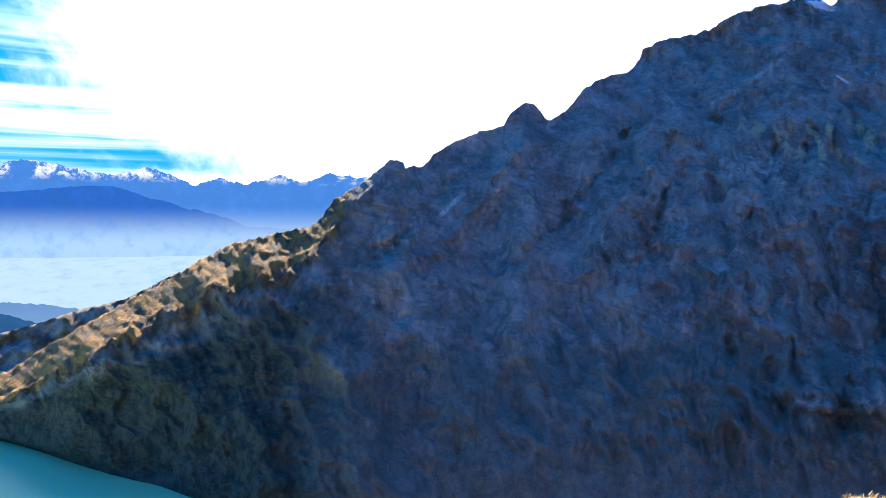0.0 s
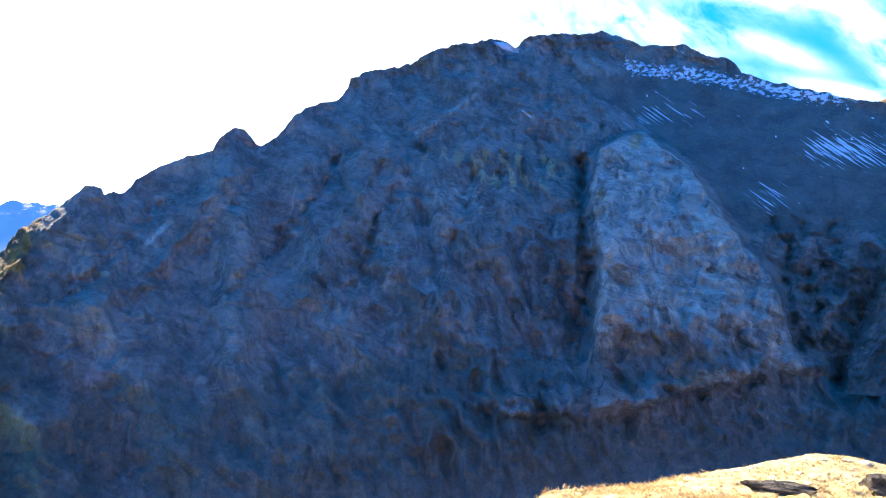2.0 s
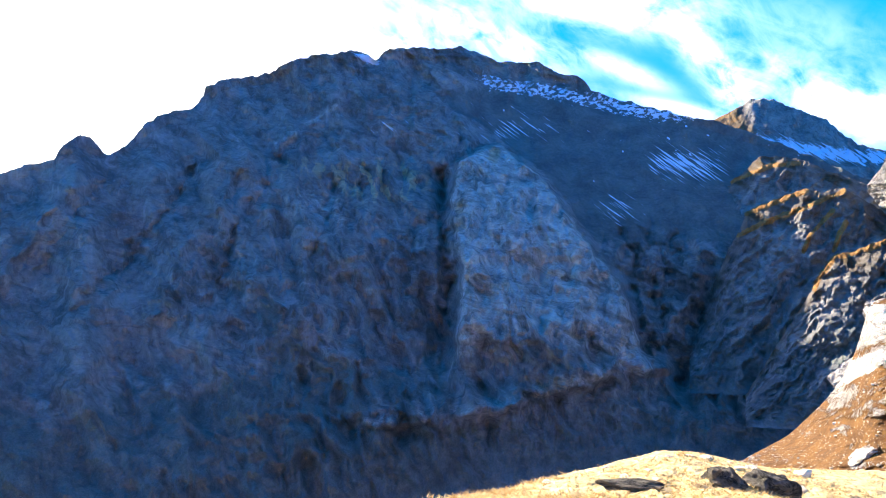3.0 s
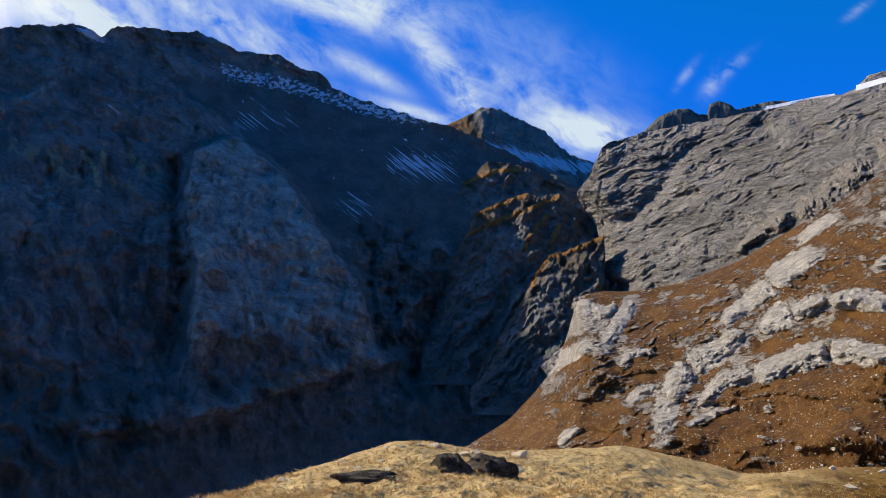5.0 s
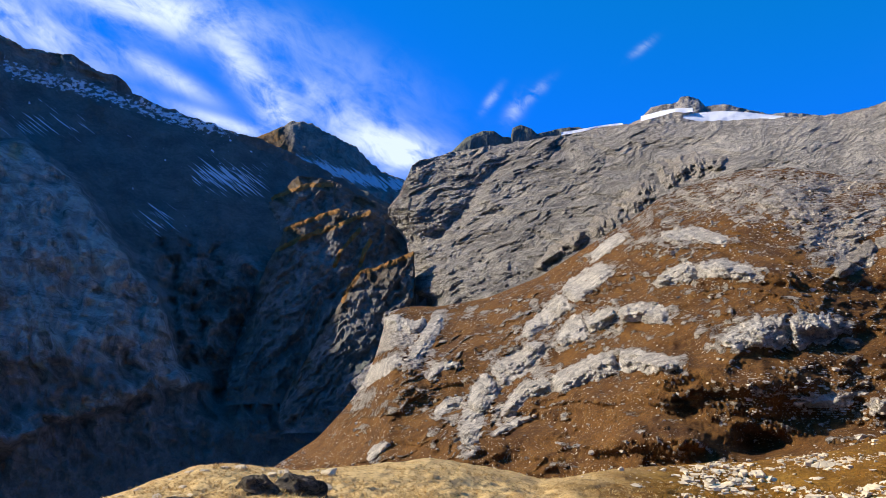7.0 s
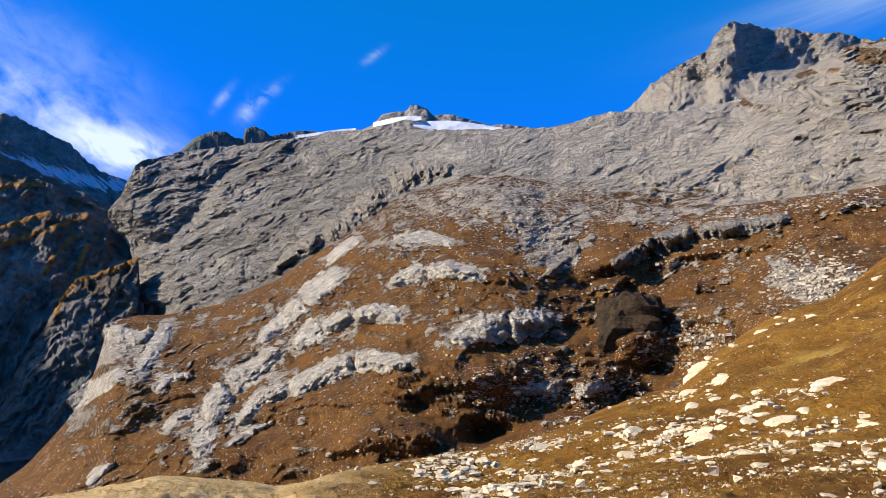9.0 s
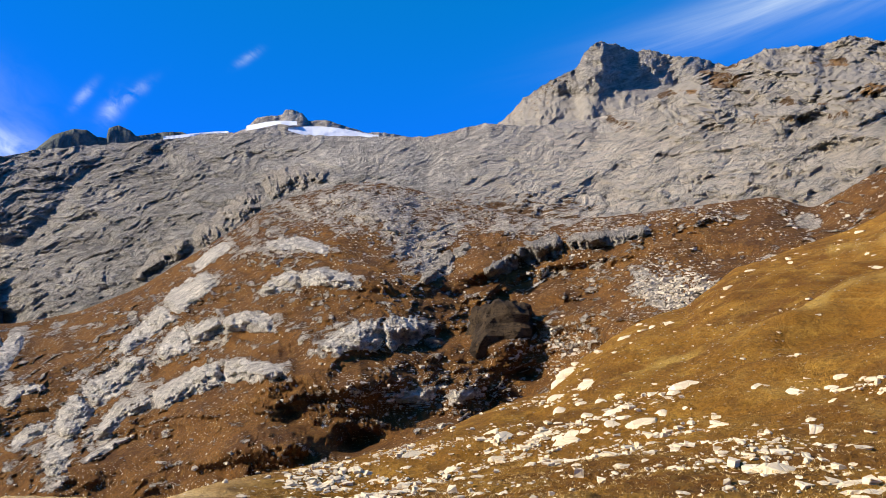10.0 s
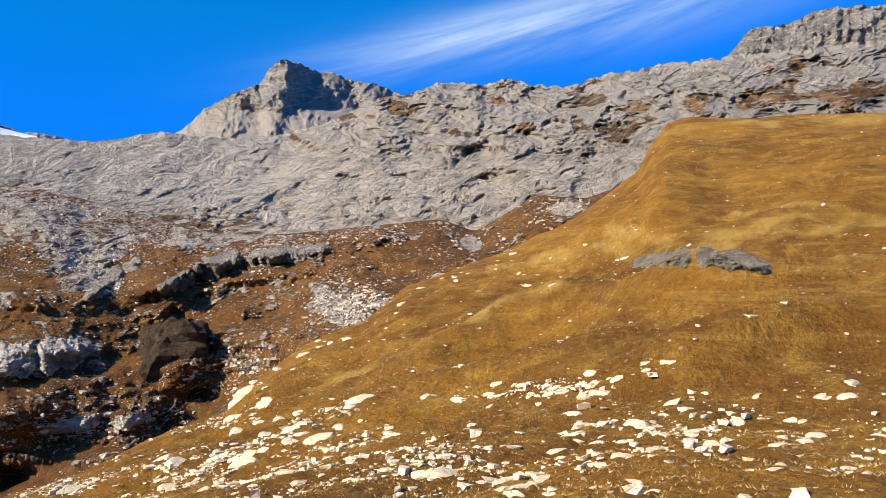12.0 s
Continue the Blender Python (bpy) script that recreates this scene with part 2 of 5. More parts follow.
def make_slope():
    m, n = material("russet_slope")
    c = n.coords()
    turf, grain, mid = grass_color(n, c, (0.118, 0.047, 0.010), (0.245, 0.107, 0.021), (0.380, 0.203, 0.053), 22)
    tuft = n.noise(c, 1.3, 5, 0.75)
    turf = n.mix(n.span(tuft, 0.38, 0.54, 0.75, 0.0), turf, (0.045, 0.022, 0.008))
    stone, g2, b2 = rock_color(n, c, (0.36, 0.30, 0.235), (0.90, 0.795, 0.65), 7)
    strip = n.noise(n.scaled(c, 0.12, 0.12, 0.9), 1.0, 7, 0.75, 0.8)
    split = n.add("ShaderNodeTexVoronoi", {"Vector": n.scaled(c, 1, 1, 1.8), "Scale": 0.35}, feature="DISTANCE_TO_EDGE").outputs[0]
    stone = n.mix(n.span(strip, 0.5, 0.64, 0.0, 0.65), stone, (0.17, 0.155, 0.135))
    stone = n.mix(n.span(split, 0.0, 0.08, 0.6, 0.0), stone, (0.09, 0.08, 0.07))
    wob = n.math("ADD", n.math("MULTIPLY", n.math("SUBTRACT", n.noise(c, 0.22, 9, 0.8), 0.5), 1.7), n.math("MULTIPLY", n.math("SUBTRACT", strip, 0.5), 0.6))
    edge = n.span(n.math("ADD", n.attr("rock"), wob), 0.44, 0.54)
    col = n.mix(edge, turf, stone)
    patchy = n.span(n.noise(c, 0.035, 4, 0.6), 0.42, 0.62)
    loose = n.math("MAXIMUM", n.math("MULTIPLY", specks(n, c, 0.95, 0.45), patchy), specks(n, c, 0.42, 0.12, 0.26))
    col = n.mix(loose, col, (0.76, 0.68, 0.55))
    height = n.math("ADD", n.math("ADD", n.math("MULTIPLY", tuft, 0.9), n.math("MULTIPLY", mid, 0.8)), n.math("MULTIPLY", edge, n.math("ADD", n.math("ADD", n.math("MULTIPLY", g2, 1.8), n.math("MULTIPLY", strip, 1.6)), n.span(split, 0.0, 0.1))))
    finish(n, col, 0.92, n.math("ADD", height, n.math("MULTIPLY", loose, 0.5)), 1.0, 1.1)
    return m


def make_meadow():
    m, n = material("golden_meadow")
    c = n.coords()
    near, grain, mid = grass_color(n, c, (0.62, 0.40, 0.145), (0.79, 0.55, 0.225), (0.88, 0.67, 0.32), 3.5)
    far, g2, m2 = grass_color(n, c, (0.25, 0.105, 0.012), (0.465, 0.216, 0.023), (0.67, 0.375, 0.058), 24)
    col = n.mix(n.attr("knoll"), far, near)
    bare, g3, b3 = rock_color(n, c, (0.20, 0.17, 0.12), (0.36, 0.31, 0.24), 3)
    bald = n.span(n.math("ADD", n.attr("bare"), n.math("MULTIPLY", n.math("SUBTRACT", n.noise(c, 0.8, 5, 0.7), 0.5), 1.2)), 0.45, 0.6)
    col = n.mix(bald, col, bare)
    coarse = n.noise(c, 1.1, 6, 0.75)
    contour = n.noise(n.scaled(c, 0.05, 0.05, 0.9), 1.0, 6, 0.7, 0.5)
    far_only = n.math("SUBTRACT", 1.0, n.attr("knoll"))
    col = n.mix(n.math("MULTIPLY", far_only, n.span(contour, 0.36, 0.48, 0.3, 0.0)), col, (0.12, 0.058, 0.010))
    col = n.mix(n.math("MULTIPLY", far_only, n.span(contour, 0.54, 0.66, 0.0, 0.4)), col, (0.56, 0.34, 0.075))
    tussock = n.noise(c, 3.2, 5, 0.72)
    # Small shadows between tussocks, painted dark into the knoll grass.
    col = n.mix(n.math("MULTIPLY", n.attr("knoll"), n.span(tussock, 0.34, 0.46, 0.75, 0.0)), col, (0.17, 0.10, 0.035))
    col = n.mix(n.span(n.math("ADD", n.attr("dry"), n.math("MULTIPLY", n.math("SUBTRACT", n.noise(c, 0.12, 6, 0.7), 0.5), 1.1)), 0.3, 1.0, 0.0, 0.8), col, (0.60, 0.37, 0.08))
    col = n.mix(n.math("MULTIPLY", n.span(coarse, 0.34, 0.5, 0.5, 0.0), n.span(n.attr("knoll"), 0.0, 1.0, 1.0, 0.2)), col, (0.15, 0.085, 0.025))
    loose = n.math("MULTIPLY", specks(n, c, 1.6, 0.28, 0.28), n.math("SUBTRACT", 1.0, n.attr("knoll")))
    col = n.mix(n.math("MULTIPLY", loose, n.span(n.noise(c, 0.05, 4, 0.6), 0.45, 0.6)), col, (0.62, 0.53, 0.38))
    col = n.mix(n.math("MULTIPLY", n.attr("knoll"), n.span(tussock, 0.42, 0.60, 0.0, 0.45)), col, (0.88, 0.66, 0.32))
    finish(n, col, 0.95, n.math("ADD", n.math("ADD", n.math("MULTIPLY", grain, 0.4), mid), n.math("ADD", n.math("MULTIPLY", coarse, 1.6), n.math("MULTIPLY", tussock, 0.9))), n.span(n.attr("knoll"), 0.0, 1.0, 1.0, 0.5), 0.45)
    return m


def make_stone(name, dark, light, size, relief, crack=0.55):
    m, n = material(name)
    c = n.add("ShaderNodeTexCoord").outputs["Object"]
    tint = n.add("ShaderNodeObjectInfo").outputs["Random"]
    col, grain, broad = rock_color(n, c, dark, light, size)
    split = n.add("ShaderNodeTexVoronoi", {"Vector": n.scaled(c, 1, 1, 1.8), "Scale": 1.5 / size}, feature="DISTANCE_TO_EDGE").outputs[0]
    col = n.mix(n.span(split, 0.0, 0.07, crack, 0.0), col, tuple(v * 0.45 for v in dark))
    col = n.mix(n.span(tint, 0.0, 1.0, 0.0, 0.35), col, (light[0] * 0.8, light[1] * 0.74, light[2] * 0.62))
    finish(n, col, 0.88, n.math("ADD", n.math("ADD", grain, broad), n.span(split, 0.0, 0.1)), 0.8, relief)
    return m


def make_rib_rock(name, dark, light, unit=1.0):
    """Bare limestone: pale worn faces, grey water streaks, open joints and lichen."""
    m, n = material(name)
    c = n.scaled(n.coords(), unit, unit, unit)
    col, grain, broad = rock_color(n, c, dark, light, 6)
    fine = n.noise(c, 0.8, 7, 0.78, 0.6)
    col = n.mix(n.span(fine, 0.34, 0.46, 0.7, 0.0), col, tuple(v * 0.5 for v in dark))
    streaks = n.noise(n.scaled(c, 0.5, 0.5, 0.09), 1.0, 6, 0.7, 0.8)
    col = n.mix(n.span(streaks, 0.54, 0.70, 0.0, 0.45), col, tuple(v * 0.75 for v in dark))
    joint = n.math("ABSOLUTE", n.math("SUBTRACT", n.noise(n.scaled(c, 0.16, 0.16, 0.42), 1.0, 6, 0.65, 1.0), 0.5))
    col = n.mix(n.span(joint, 0.0, 0.02, 0.8, 0.0), col, tuple(v * 0.25 for v in dark))
    moss = n.span(n.noise(c, 0.28, 6, 0.7), 0.60, 0.68, 0.0, 0.8)
    col = n.mix(moss, col, (0.20, 0.10, 0.03))
    finish(n, col, 0.9, n.math("ADD", n.math("ADD", n.math("MULTIPLY", fine, 1.6), broad), n.math("ADD", grain, n.span(joint, 0.0, 0.03))), 1.0, 0.9)
    return m


def make_snow():
    m, n = material("old_snow")
    c = n.coords()
    col = n.mix(n.noise(c, 0.05, 5, 0.6), (0.80, 0.83, 0.88), (0.90, 0.91, 0.92))
    finish(n, col, 0.6, n.noise(c, 0.12, 5, 0.6), 0.3, 3.0, 0.3)
    return m


def make_water():
    m, n = material("turquoise_lake")
    c = n.coords()
    col = n.mix(n.noise(c, 0.004, 3, 0.5), (0.40, 0.66, 0.30), (0.48, 0.74, 0.36))
    finish(n, col, 0.5, n.noise(c, 0.25, 3, 0.6), 0.15, 0.4, 0.08)
    return m


def make_hazy_backdrop(name, low, high, z0, z1, strength, snow=0):
    """Far land as a glowing backdrop: valley haze painted as blue, paler towards the valley floor."""
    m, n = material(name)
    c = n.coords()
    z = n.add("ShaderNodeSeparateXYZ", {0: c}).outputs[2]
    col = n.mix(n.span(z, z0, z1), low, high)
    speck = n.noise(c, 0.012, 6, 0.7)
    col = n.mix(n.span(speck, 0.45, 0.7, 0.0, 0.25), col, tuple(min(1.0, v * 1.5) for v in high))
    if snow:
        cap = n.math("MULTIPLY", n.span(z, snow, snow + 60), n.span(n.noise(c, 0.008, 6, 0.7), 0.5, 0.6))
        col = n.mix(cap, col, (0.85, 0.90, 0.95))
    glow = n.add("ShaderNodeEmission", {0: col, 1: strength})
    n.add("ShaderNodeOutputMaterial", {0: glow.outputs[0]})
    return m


DARK, GREY, SLOPE, MEADOW = make_dark_rock(), make_grey_rock(), make_slope(), make_meadow()
PALE = make_stone("pale_limestone", (0.70, 0.56, 0.36), (0.90, 0.77, 0.53), 0.9, 0.03, 0.12)

SNOW, WATER = make_snow(), make_water()
TUFA = make_rib_rock("brown_boulder_stone", (0.05, 0.034, 0.02), (0.13, 0.085, 0.045), 14.0)


# ---- terrain tools ----
def lattice(ix, iy, seed):
    h = (ix.astype(np.int64) * 374761393 + iy.astype(np.int64) * 668265263 + seed * 1442695041) & 0xFFFFFFFF
    h = ((h ^ (h >> 13)) * 1274126177) & 0xFFFFFFFF
    return ((h ^ (h >> 16)) & 0xFFFF) * (2 * math.pi / 65536)


def gnoise(x, y, seed=0):
    """Gradient noise, about -0.7 to 0.7."""
    x0, y0 = np.floor(x), np.floor(y)
    fx, fy = x - x0, y - y0
    u, v = fx * fx * fx * (fx * (fx * 6 - 15) + 10), fy * fy * fy * (fy * (fy * 6 - 15) + 10)

    def corner(i, j):
        a = lattice(x0 + i, y0 + j, seed)
        return np.cos(a) * (fx - i) + np.sin(a) * (fy - j)

    low = corner(0, 0) * (1 - u) + corner(1, 0) * u
    return low * (1 - v) + (corner(0, 1) * (1 - u) + corner(1, 1) * u) * v


def fbm(x, y, octaves=5, seed=0, gain=0.5):
    total, amp = 0.0, 1.0
    for i in range(octaves):
        total = total + amp * gnoise(x, y, seed + i * 17)
        x, y, amp = x * 2.03 + 5.2, y * 2.03 + 1.3, amp * gain
    return total


def ridged(x, y, octaves=5, seed=0, gain=0.5):
    total, amp = 0.0, 1.0
    for i in range(octaves):
        total = total + amp * (0.5 - np.abs(gnoise(x, y, seed + i * 13)) * 1.6)
        x, y, amp = x * 2.07 + 3.1, y * 2.07 + 7.7, amp * gain
    return total


def step(x, a, b):
    s = np.clip((x - a) / (b - a), 0, 1)
    return s * s * (3 - 2 * s)


def along(pairs, az):
    p = np.array(pairs)
    return np.interp(az, p[:, 0], p[:, 1])


def near_line(az, el, line):
    """Distance in degrees from a broken line of (bearing, elevation), and the side: above it is positive."""
    best, side = np.full(az.shape, 1e9), np.zeros(az.shape)
    for (a0, e0), (a1, e1) in zip(line[:-1], line[1:]):
        da, de = a1 - a0, e1 - e0
        s = np.clip(((az - a0) * da + (el - e0) * de) / (da * da + de * de), 0, 1)
        dx, dy = az - a0 - s * da, el - e0 - s * de
        d = np.hypot(dx, dy)
        nearer = d < best
        best = np.where(nearer, d, best)
        side = np.where(nearer, np.sign(dy), side)
    return best, side


def softened(values, degrees, pitch):
    k = max(1, int(2.5 * degrees / pitch))
    kernel = np.exp(-0.5 * (np.arange(-k, k + 1) * pitch / degrees) ** 2)
    return np.convolve(np.pad(values, k, mode="edge"), kernel / kernel.sum(), "valid")


class Sheet:
    """A sheet of land: lines of (bearing, elevation, range) from foot to crest and down behind, joined by slopes."""

    def __init__(self, first, last, pitch, lines, rows, crest=-2, soft=2.5, edge=0.0):
        az = np.linspace(first, last, int((last - first) / pitch) + 1)
        self.first, self.pitch = first, az[1] - az[0]
        el = np.array([(softened(along(e, az), edge, pitch) if edge else along(e, az)) if k == crest % len(lines) else softened(along(e, az), soft * 0.5, pitch) for k, (e, r) in enumerate(lines)])
        rr = np.array([softened(along(r, az), soft, pitch) for e, r in lines])
        zz = rr * np.tan(np.radians(el))
        s = np.concatenate([np.linspace(i, i + 1, k, endpoint=False) for i, k in enumerate(rows)] + [[float(len(rows))]])
        i = np.minimum(s.astype(int), len(rows) - 1)
        f = (s - i)[:, None]
        self.s = np.repeat(s[:, None], len(az), 1)
        self.r, self.z = rr[i] * (1 - f) + rr[i + 1] * f, zz[i] * (1 - f) + zz[i + 1] * f
        self.az = np.repeat(az[None], len(s), 0)
        self.masks = {}

    @property
    def el(self):
        return np.degrees(np.arctan2(self.z, self.r))

    def push(self, metres):
        """Move the land away along the line of sight (towards the eye where negative)."""
        k = (self.r + metres) / self.r
        self.r, self.z = self.r * k, self.z * k

    def at(self, bearing, elevation, top=99.0):
        """The range and height of the land first met in a direction."""
        j = int(np.argmin(np.abs(self.az[0] - bearing)))
        use = self.s[:, j] <= top
        el = np.degrees(np.arctan2(self.z[use, j], self.r[use, j]))
        rising = np.maximum.accumulate(el)
        k = min(int(np.searchsorted(rising, elevation)), len(el) - 1)
        return float(self.r[k, j])

    def point(self, bearing, elevation, top=99.0):
        r = self.at(bearing, elevation, top)
        b = radians(bearing)
        return Vector((math.sin(b) * r, math.cos(b) * r, EYE.z + r * math.tan(radians(elevation))))

    def xyz(self):
        a = np.radians(self.az)
        return np.stack([np.sin(a) * self.r, np.cos(a) * self.r, self.z + EYE.z], -1)

    def build(self, name, mat, low=0.0, high=99.0, columns=None):
        use = np.where((self.s[:, 0] >= low - 1e-6) & (self.s[:, 0] <= high + 1e-6))[0]
        columns = np.arange(self.r.shape[1]) if columns is None else columns
        use = np.ix_(use, columns)
        p = self.xyz()[use]
        rows, cols = p.shape[:2]
        idx = np.arange(rows * cols).reshape(rows, cols)
        quads = np.stack([idx[:-1, :-1], idx[:-1, 1:], idx[1:, 1:], idx[1:, :-1]], -1).reshape(-1, 4)
        me = bpy.data.meshes.new(name)
        me.vertices.add(rows * cols)
        me.vertices.foreach_set("co", p.astype(np.float32).ravel())
        me.loops.add(quads.size)
        me.loops.foreach_set("vertex_index", quads.astype(np.int32).ravel())
        me.polygons.add(len(quads))
        me.polygons.foreach_set("loop_start", np.arange(0, quads.size, 4, dtype=np.int32))
        me.polygons.foreach_set("use_smooth", np.ones(len(quads), dtype=bool))
        me.update(calc_edges=True)
        for key, value in self.masks.items():
            me.attributes.new(key, "FLOAT", "POINT").data.foreach_set("value", np.broadcast_to(value, self.r.shape)[use].astype(np.float32).ravel())
        me.materials.append(mat)
        return new(name, me)


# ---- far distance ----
# Glowing backdrop colours with the haze between the ranges painted in.
AIR = make_hazy_backdrop("blue_far_range", (0.52, 0.72, 0.95), (0.06, 0.22, 0.66), -235, 20, 0.36, 120)
AIR_MID = make_hazy_backdrop("blue_middle_range", (0.40, 0.62, 0.92), (0.025, 0.13, 0.52), -190, 10, 0.36)
AIR_LOW = make_hazy_backdrop("pale_far_hills", (0.25, 0.42, 0.72), (0.16, 0.33, 0.66), -420, -300, 0.3)
AIR_BLUE = make_hazy_backdrop("blue_far_hills", (0.02, 0.09, 0.24), (0.03, 0.12, 0.30), -420, -300, 0.32)

FAR = ((-110, 2.2), (-95, 2.6), (-86, 2.2), (-80.3, 2.47), (-78.9, 2.70), (-77.8, 2.63), (-76.2, 2.26), (-73.9, 1.90), (-71.8, 2.51), (-70.4, 2.07),
       (-68.8, 1.35), (-67.1, 1.96), (-65.6, 1.42), (-63, 2.17), (-61.4, 1.69), (-60.1, 2.31), (-57.6, 2.16), (-50, 2.0))
far = Sheet(-110, -50, 0.06, ((((-110, -8.3), (-50, -8.3)), ((-110, 3000), (-50, 3000))), (((-110, -2.2), (-50, -2.2)), ((-110, 4450), (-50, 4450))), (FAR, ((-110, 4750), (-50, 4750))),
                              (((-110, -1), (-50, -1)), ((-110, 4900), (-50, 4900)))), (20, 50, 6))
far.z += np.clip(far.s - 1.6, 0, 0.4) * 2.5 * (14 * fbm(far.az * 1.1, far.s * 2, 5, 3) + 10 * ridged(far.az * 2.5, far.s * 3, 3, 8))
far.push(step(far.s, 1.0, 1.2) * 130 * fbm(far.az * 0.7, far.s * 6, 5, 5))
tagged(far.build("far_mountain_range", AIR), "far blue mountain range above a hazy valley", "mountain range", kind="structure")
mid = Sheet(-110, -58, 0.08, ((((-110, -6), (-58, -6)), ((-110, 4000), (-58, 4000))), (((-110, 0.9), (-86, 0.4), (-80.3, 0.73), (-76, 1.2), (-73.9, 1.24), (-70.4, 0.19), (-66.7, -0.71), (-65.6, -1.28), (-60, -1.6), (-58, -2)),
                                                                                         ((-110, 4200), (-58, 4200))), (((-110, -3), (-58, -3)), ((-110, 4400), (-58, 4400)))), (30, 5))
mid.z += step(mid.s, 0.5, 0.9) * (12 * fbm(mid.az * 0.9, mid.s, 5, 23))
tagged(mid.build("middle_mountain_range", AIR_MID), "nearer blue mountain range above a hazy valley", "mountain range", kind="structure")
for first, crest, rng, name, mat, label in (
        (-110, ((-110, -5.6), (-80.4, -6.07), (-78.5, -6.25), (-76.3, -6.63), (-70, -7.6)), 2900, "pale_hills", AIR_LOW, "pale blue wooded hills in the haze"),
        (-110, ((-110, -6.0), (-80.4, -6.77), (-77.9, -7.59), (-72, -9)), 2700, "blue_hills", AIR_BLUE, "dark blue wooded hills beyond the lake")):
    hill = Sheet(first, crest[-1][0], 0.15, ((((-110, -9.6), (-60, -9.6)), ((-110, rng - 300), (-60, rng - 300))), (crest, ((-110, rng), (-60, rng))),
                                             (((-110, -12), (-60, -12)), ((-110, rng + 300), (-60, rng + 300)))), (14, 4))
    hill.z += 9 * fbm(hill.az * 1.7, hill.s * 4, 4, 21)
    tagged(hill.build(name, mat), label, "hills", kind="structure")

# ---- valley floor and lake ----
bm = bmesh.new()
bmesh.ops.create_circle(bm, cap_ends=True, segments=96, radius=4950)
bmesh.ops.translate(bm, verts=bm.verts, vec=(0, 0, -430))
me = bpy.data.meshes.new("ground")
bm.to_mesh(me)
bm.free()
me.materials.append(DARK)
tagged(new("ground", me), "dark valley floor between the mountains", "ground", kind="structure")
lake = Sheet(-120, -62, 1.0, ((((-120, -33), (-40, -33)), ((-120, 617), (-40, 617))), (((-120, -8.5), (-40, -8.5)), ((-120, 2677), (-40, 2677)))), (20,))
lake.z[:] = -400
tagged(lake.build("lake", WATER), "turquoise mountain lake in shade under a dark slope", "lake", kind="structure")

# ---- the shaded mountain across the valley ----
RIDGE = ((-110, -13), (-90, -13), (-80.1, -10.39), (-78.9, -9.65), (-77.7, -8.85), (-75.3, -7.53), (-71.9, -5.65), (-70, -4.52), (-68.4, -3.58), (-66.4, -2.51),
         (-63.2, -1.72), (-61, -1.23), (-60.3, -0.63), (-59.5, 0.55), (-57.6, 1.76), (-56.3, 2.77), (-55.6, 3.49), (-54.7, 3.38), (-54.5, 2.92), (-53.2, 3.09),
         (-52.6, 3.81), (-51.4, 4.61), (-49.3, 5.53), (-47.7, 5.93), (-47.2, 6.79), (-46.4, 7.4), (-45.6, 7.4), (-44.8, 6.48), (-44.4, 6.29), (-43.5, 6.79))
RIDGE_HIGH = ((-42.3, 8.3), (-41.2, 9.04), (-39.3, 9.45), (-38.5, 10.28), (-38.4, 10.9), (-37, 11.48), (-35, 11.74), (-33.7, 12.15), (-33, 12.67), (-31.1, 13.23),
              (-29.9, 13.28), (-28.4, 13.61), (-27.4, 13.29), (-26.8, 12.9), (-26.1, 13.6), (-24.9, 13.77), (-23.4, 13.77), (-22.1, 13.63), (-20.9, 13.78),
              (-20.1, 13.51), (-19.2, 13.27), (-18.3, 12.75), (-17.2, 12.75), (-16, 12.52), (-15.5, 12.65), (-14.5, 12.05), (-13.6, 11.7), (-12.5, 11.47),
              (-11.9, 10.8), (-11.9, 10.54), (-10, 9.85), (-7.3, 9.08), (-5.3, 8.42), (-3.7, 8.16), (0, 6.5), (6, 3.5), (9, 2))
CREST = RIDGE + RIDGE_HIGH
FOOT_R = ((-110, 2300), (-84, 1720), (-80.5, 1570), (-78, 1450), (-75, 1312), (-70.4, 1190), (-66, 1060), (-58, 960), (-30, 980), (-10, 1120), (9, 1250))
FOOT_E = tuple((a, math.degrees(math.atan2(-408 + max(0, a + 40) * 2.5, r))) for a, r in FOOT_R)
TOP_R = ((-110, 2450), (-84, 1860), (-80, 1700), (-75, 1500), (-70, 1470), (-60, 1380), (-55, 1450), (-44, 1590), (-38, 1740), (-20, 1930), (-4, 1850), (9, 1800))
BENCH_E = tuple((a, e - along(((-110, 1.8), (-80, 1.8), (-68, 2.8), (-61, 2.4), (-57, 0.7), (9, 0.7)), a)) for a, e in CREST)
BENCH_R = tuple((a, r - along(((-110, 140), (-66, 150), (-60, 95), (-56, 8), (9, 6)), a)) for a, r in TOP_R)
BACK_E = tuple((a, e - 6) for a, e in CREST)
BACK_R = tuple((a, r + 330) for a, r in TOP_R)
dark = Sheet(-110, 9, 0.11, ((FOOT_E, FOOT_R), (BENCH_E, BENCH_R), (CREST, TOP_R), (BACK_E, BACK_R)), (240, 22, 6), soft=1.5)
a, e = dark.az, dark.el
inner = step(dark.s, 0.0, 0.15) * (1 - 0.5 * step(dark.s, 2.1, 3.0))
lean_a = a + e * 0.35 + 0.8 * fbm(a * 0.3, e * 0.4, 3, 29)
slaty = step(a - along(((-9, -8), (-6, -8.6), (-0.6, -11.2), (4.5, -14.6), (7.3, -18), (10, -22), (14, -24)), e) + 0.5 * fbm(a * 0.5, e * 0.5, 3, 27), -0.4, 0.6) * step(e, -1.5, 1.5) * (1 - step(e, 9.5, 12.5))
craggy = (0.45 + 0.6 * step(a, -44, -30)) * (1 - 0.8 * slaty)
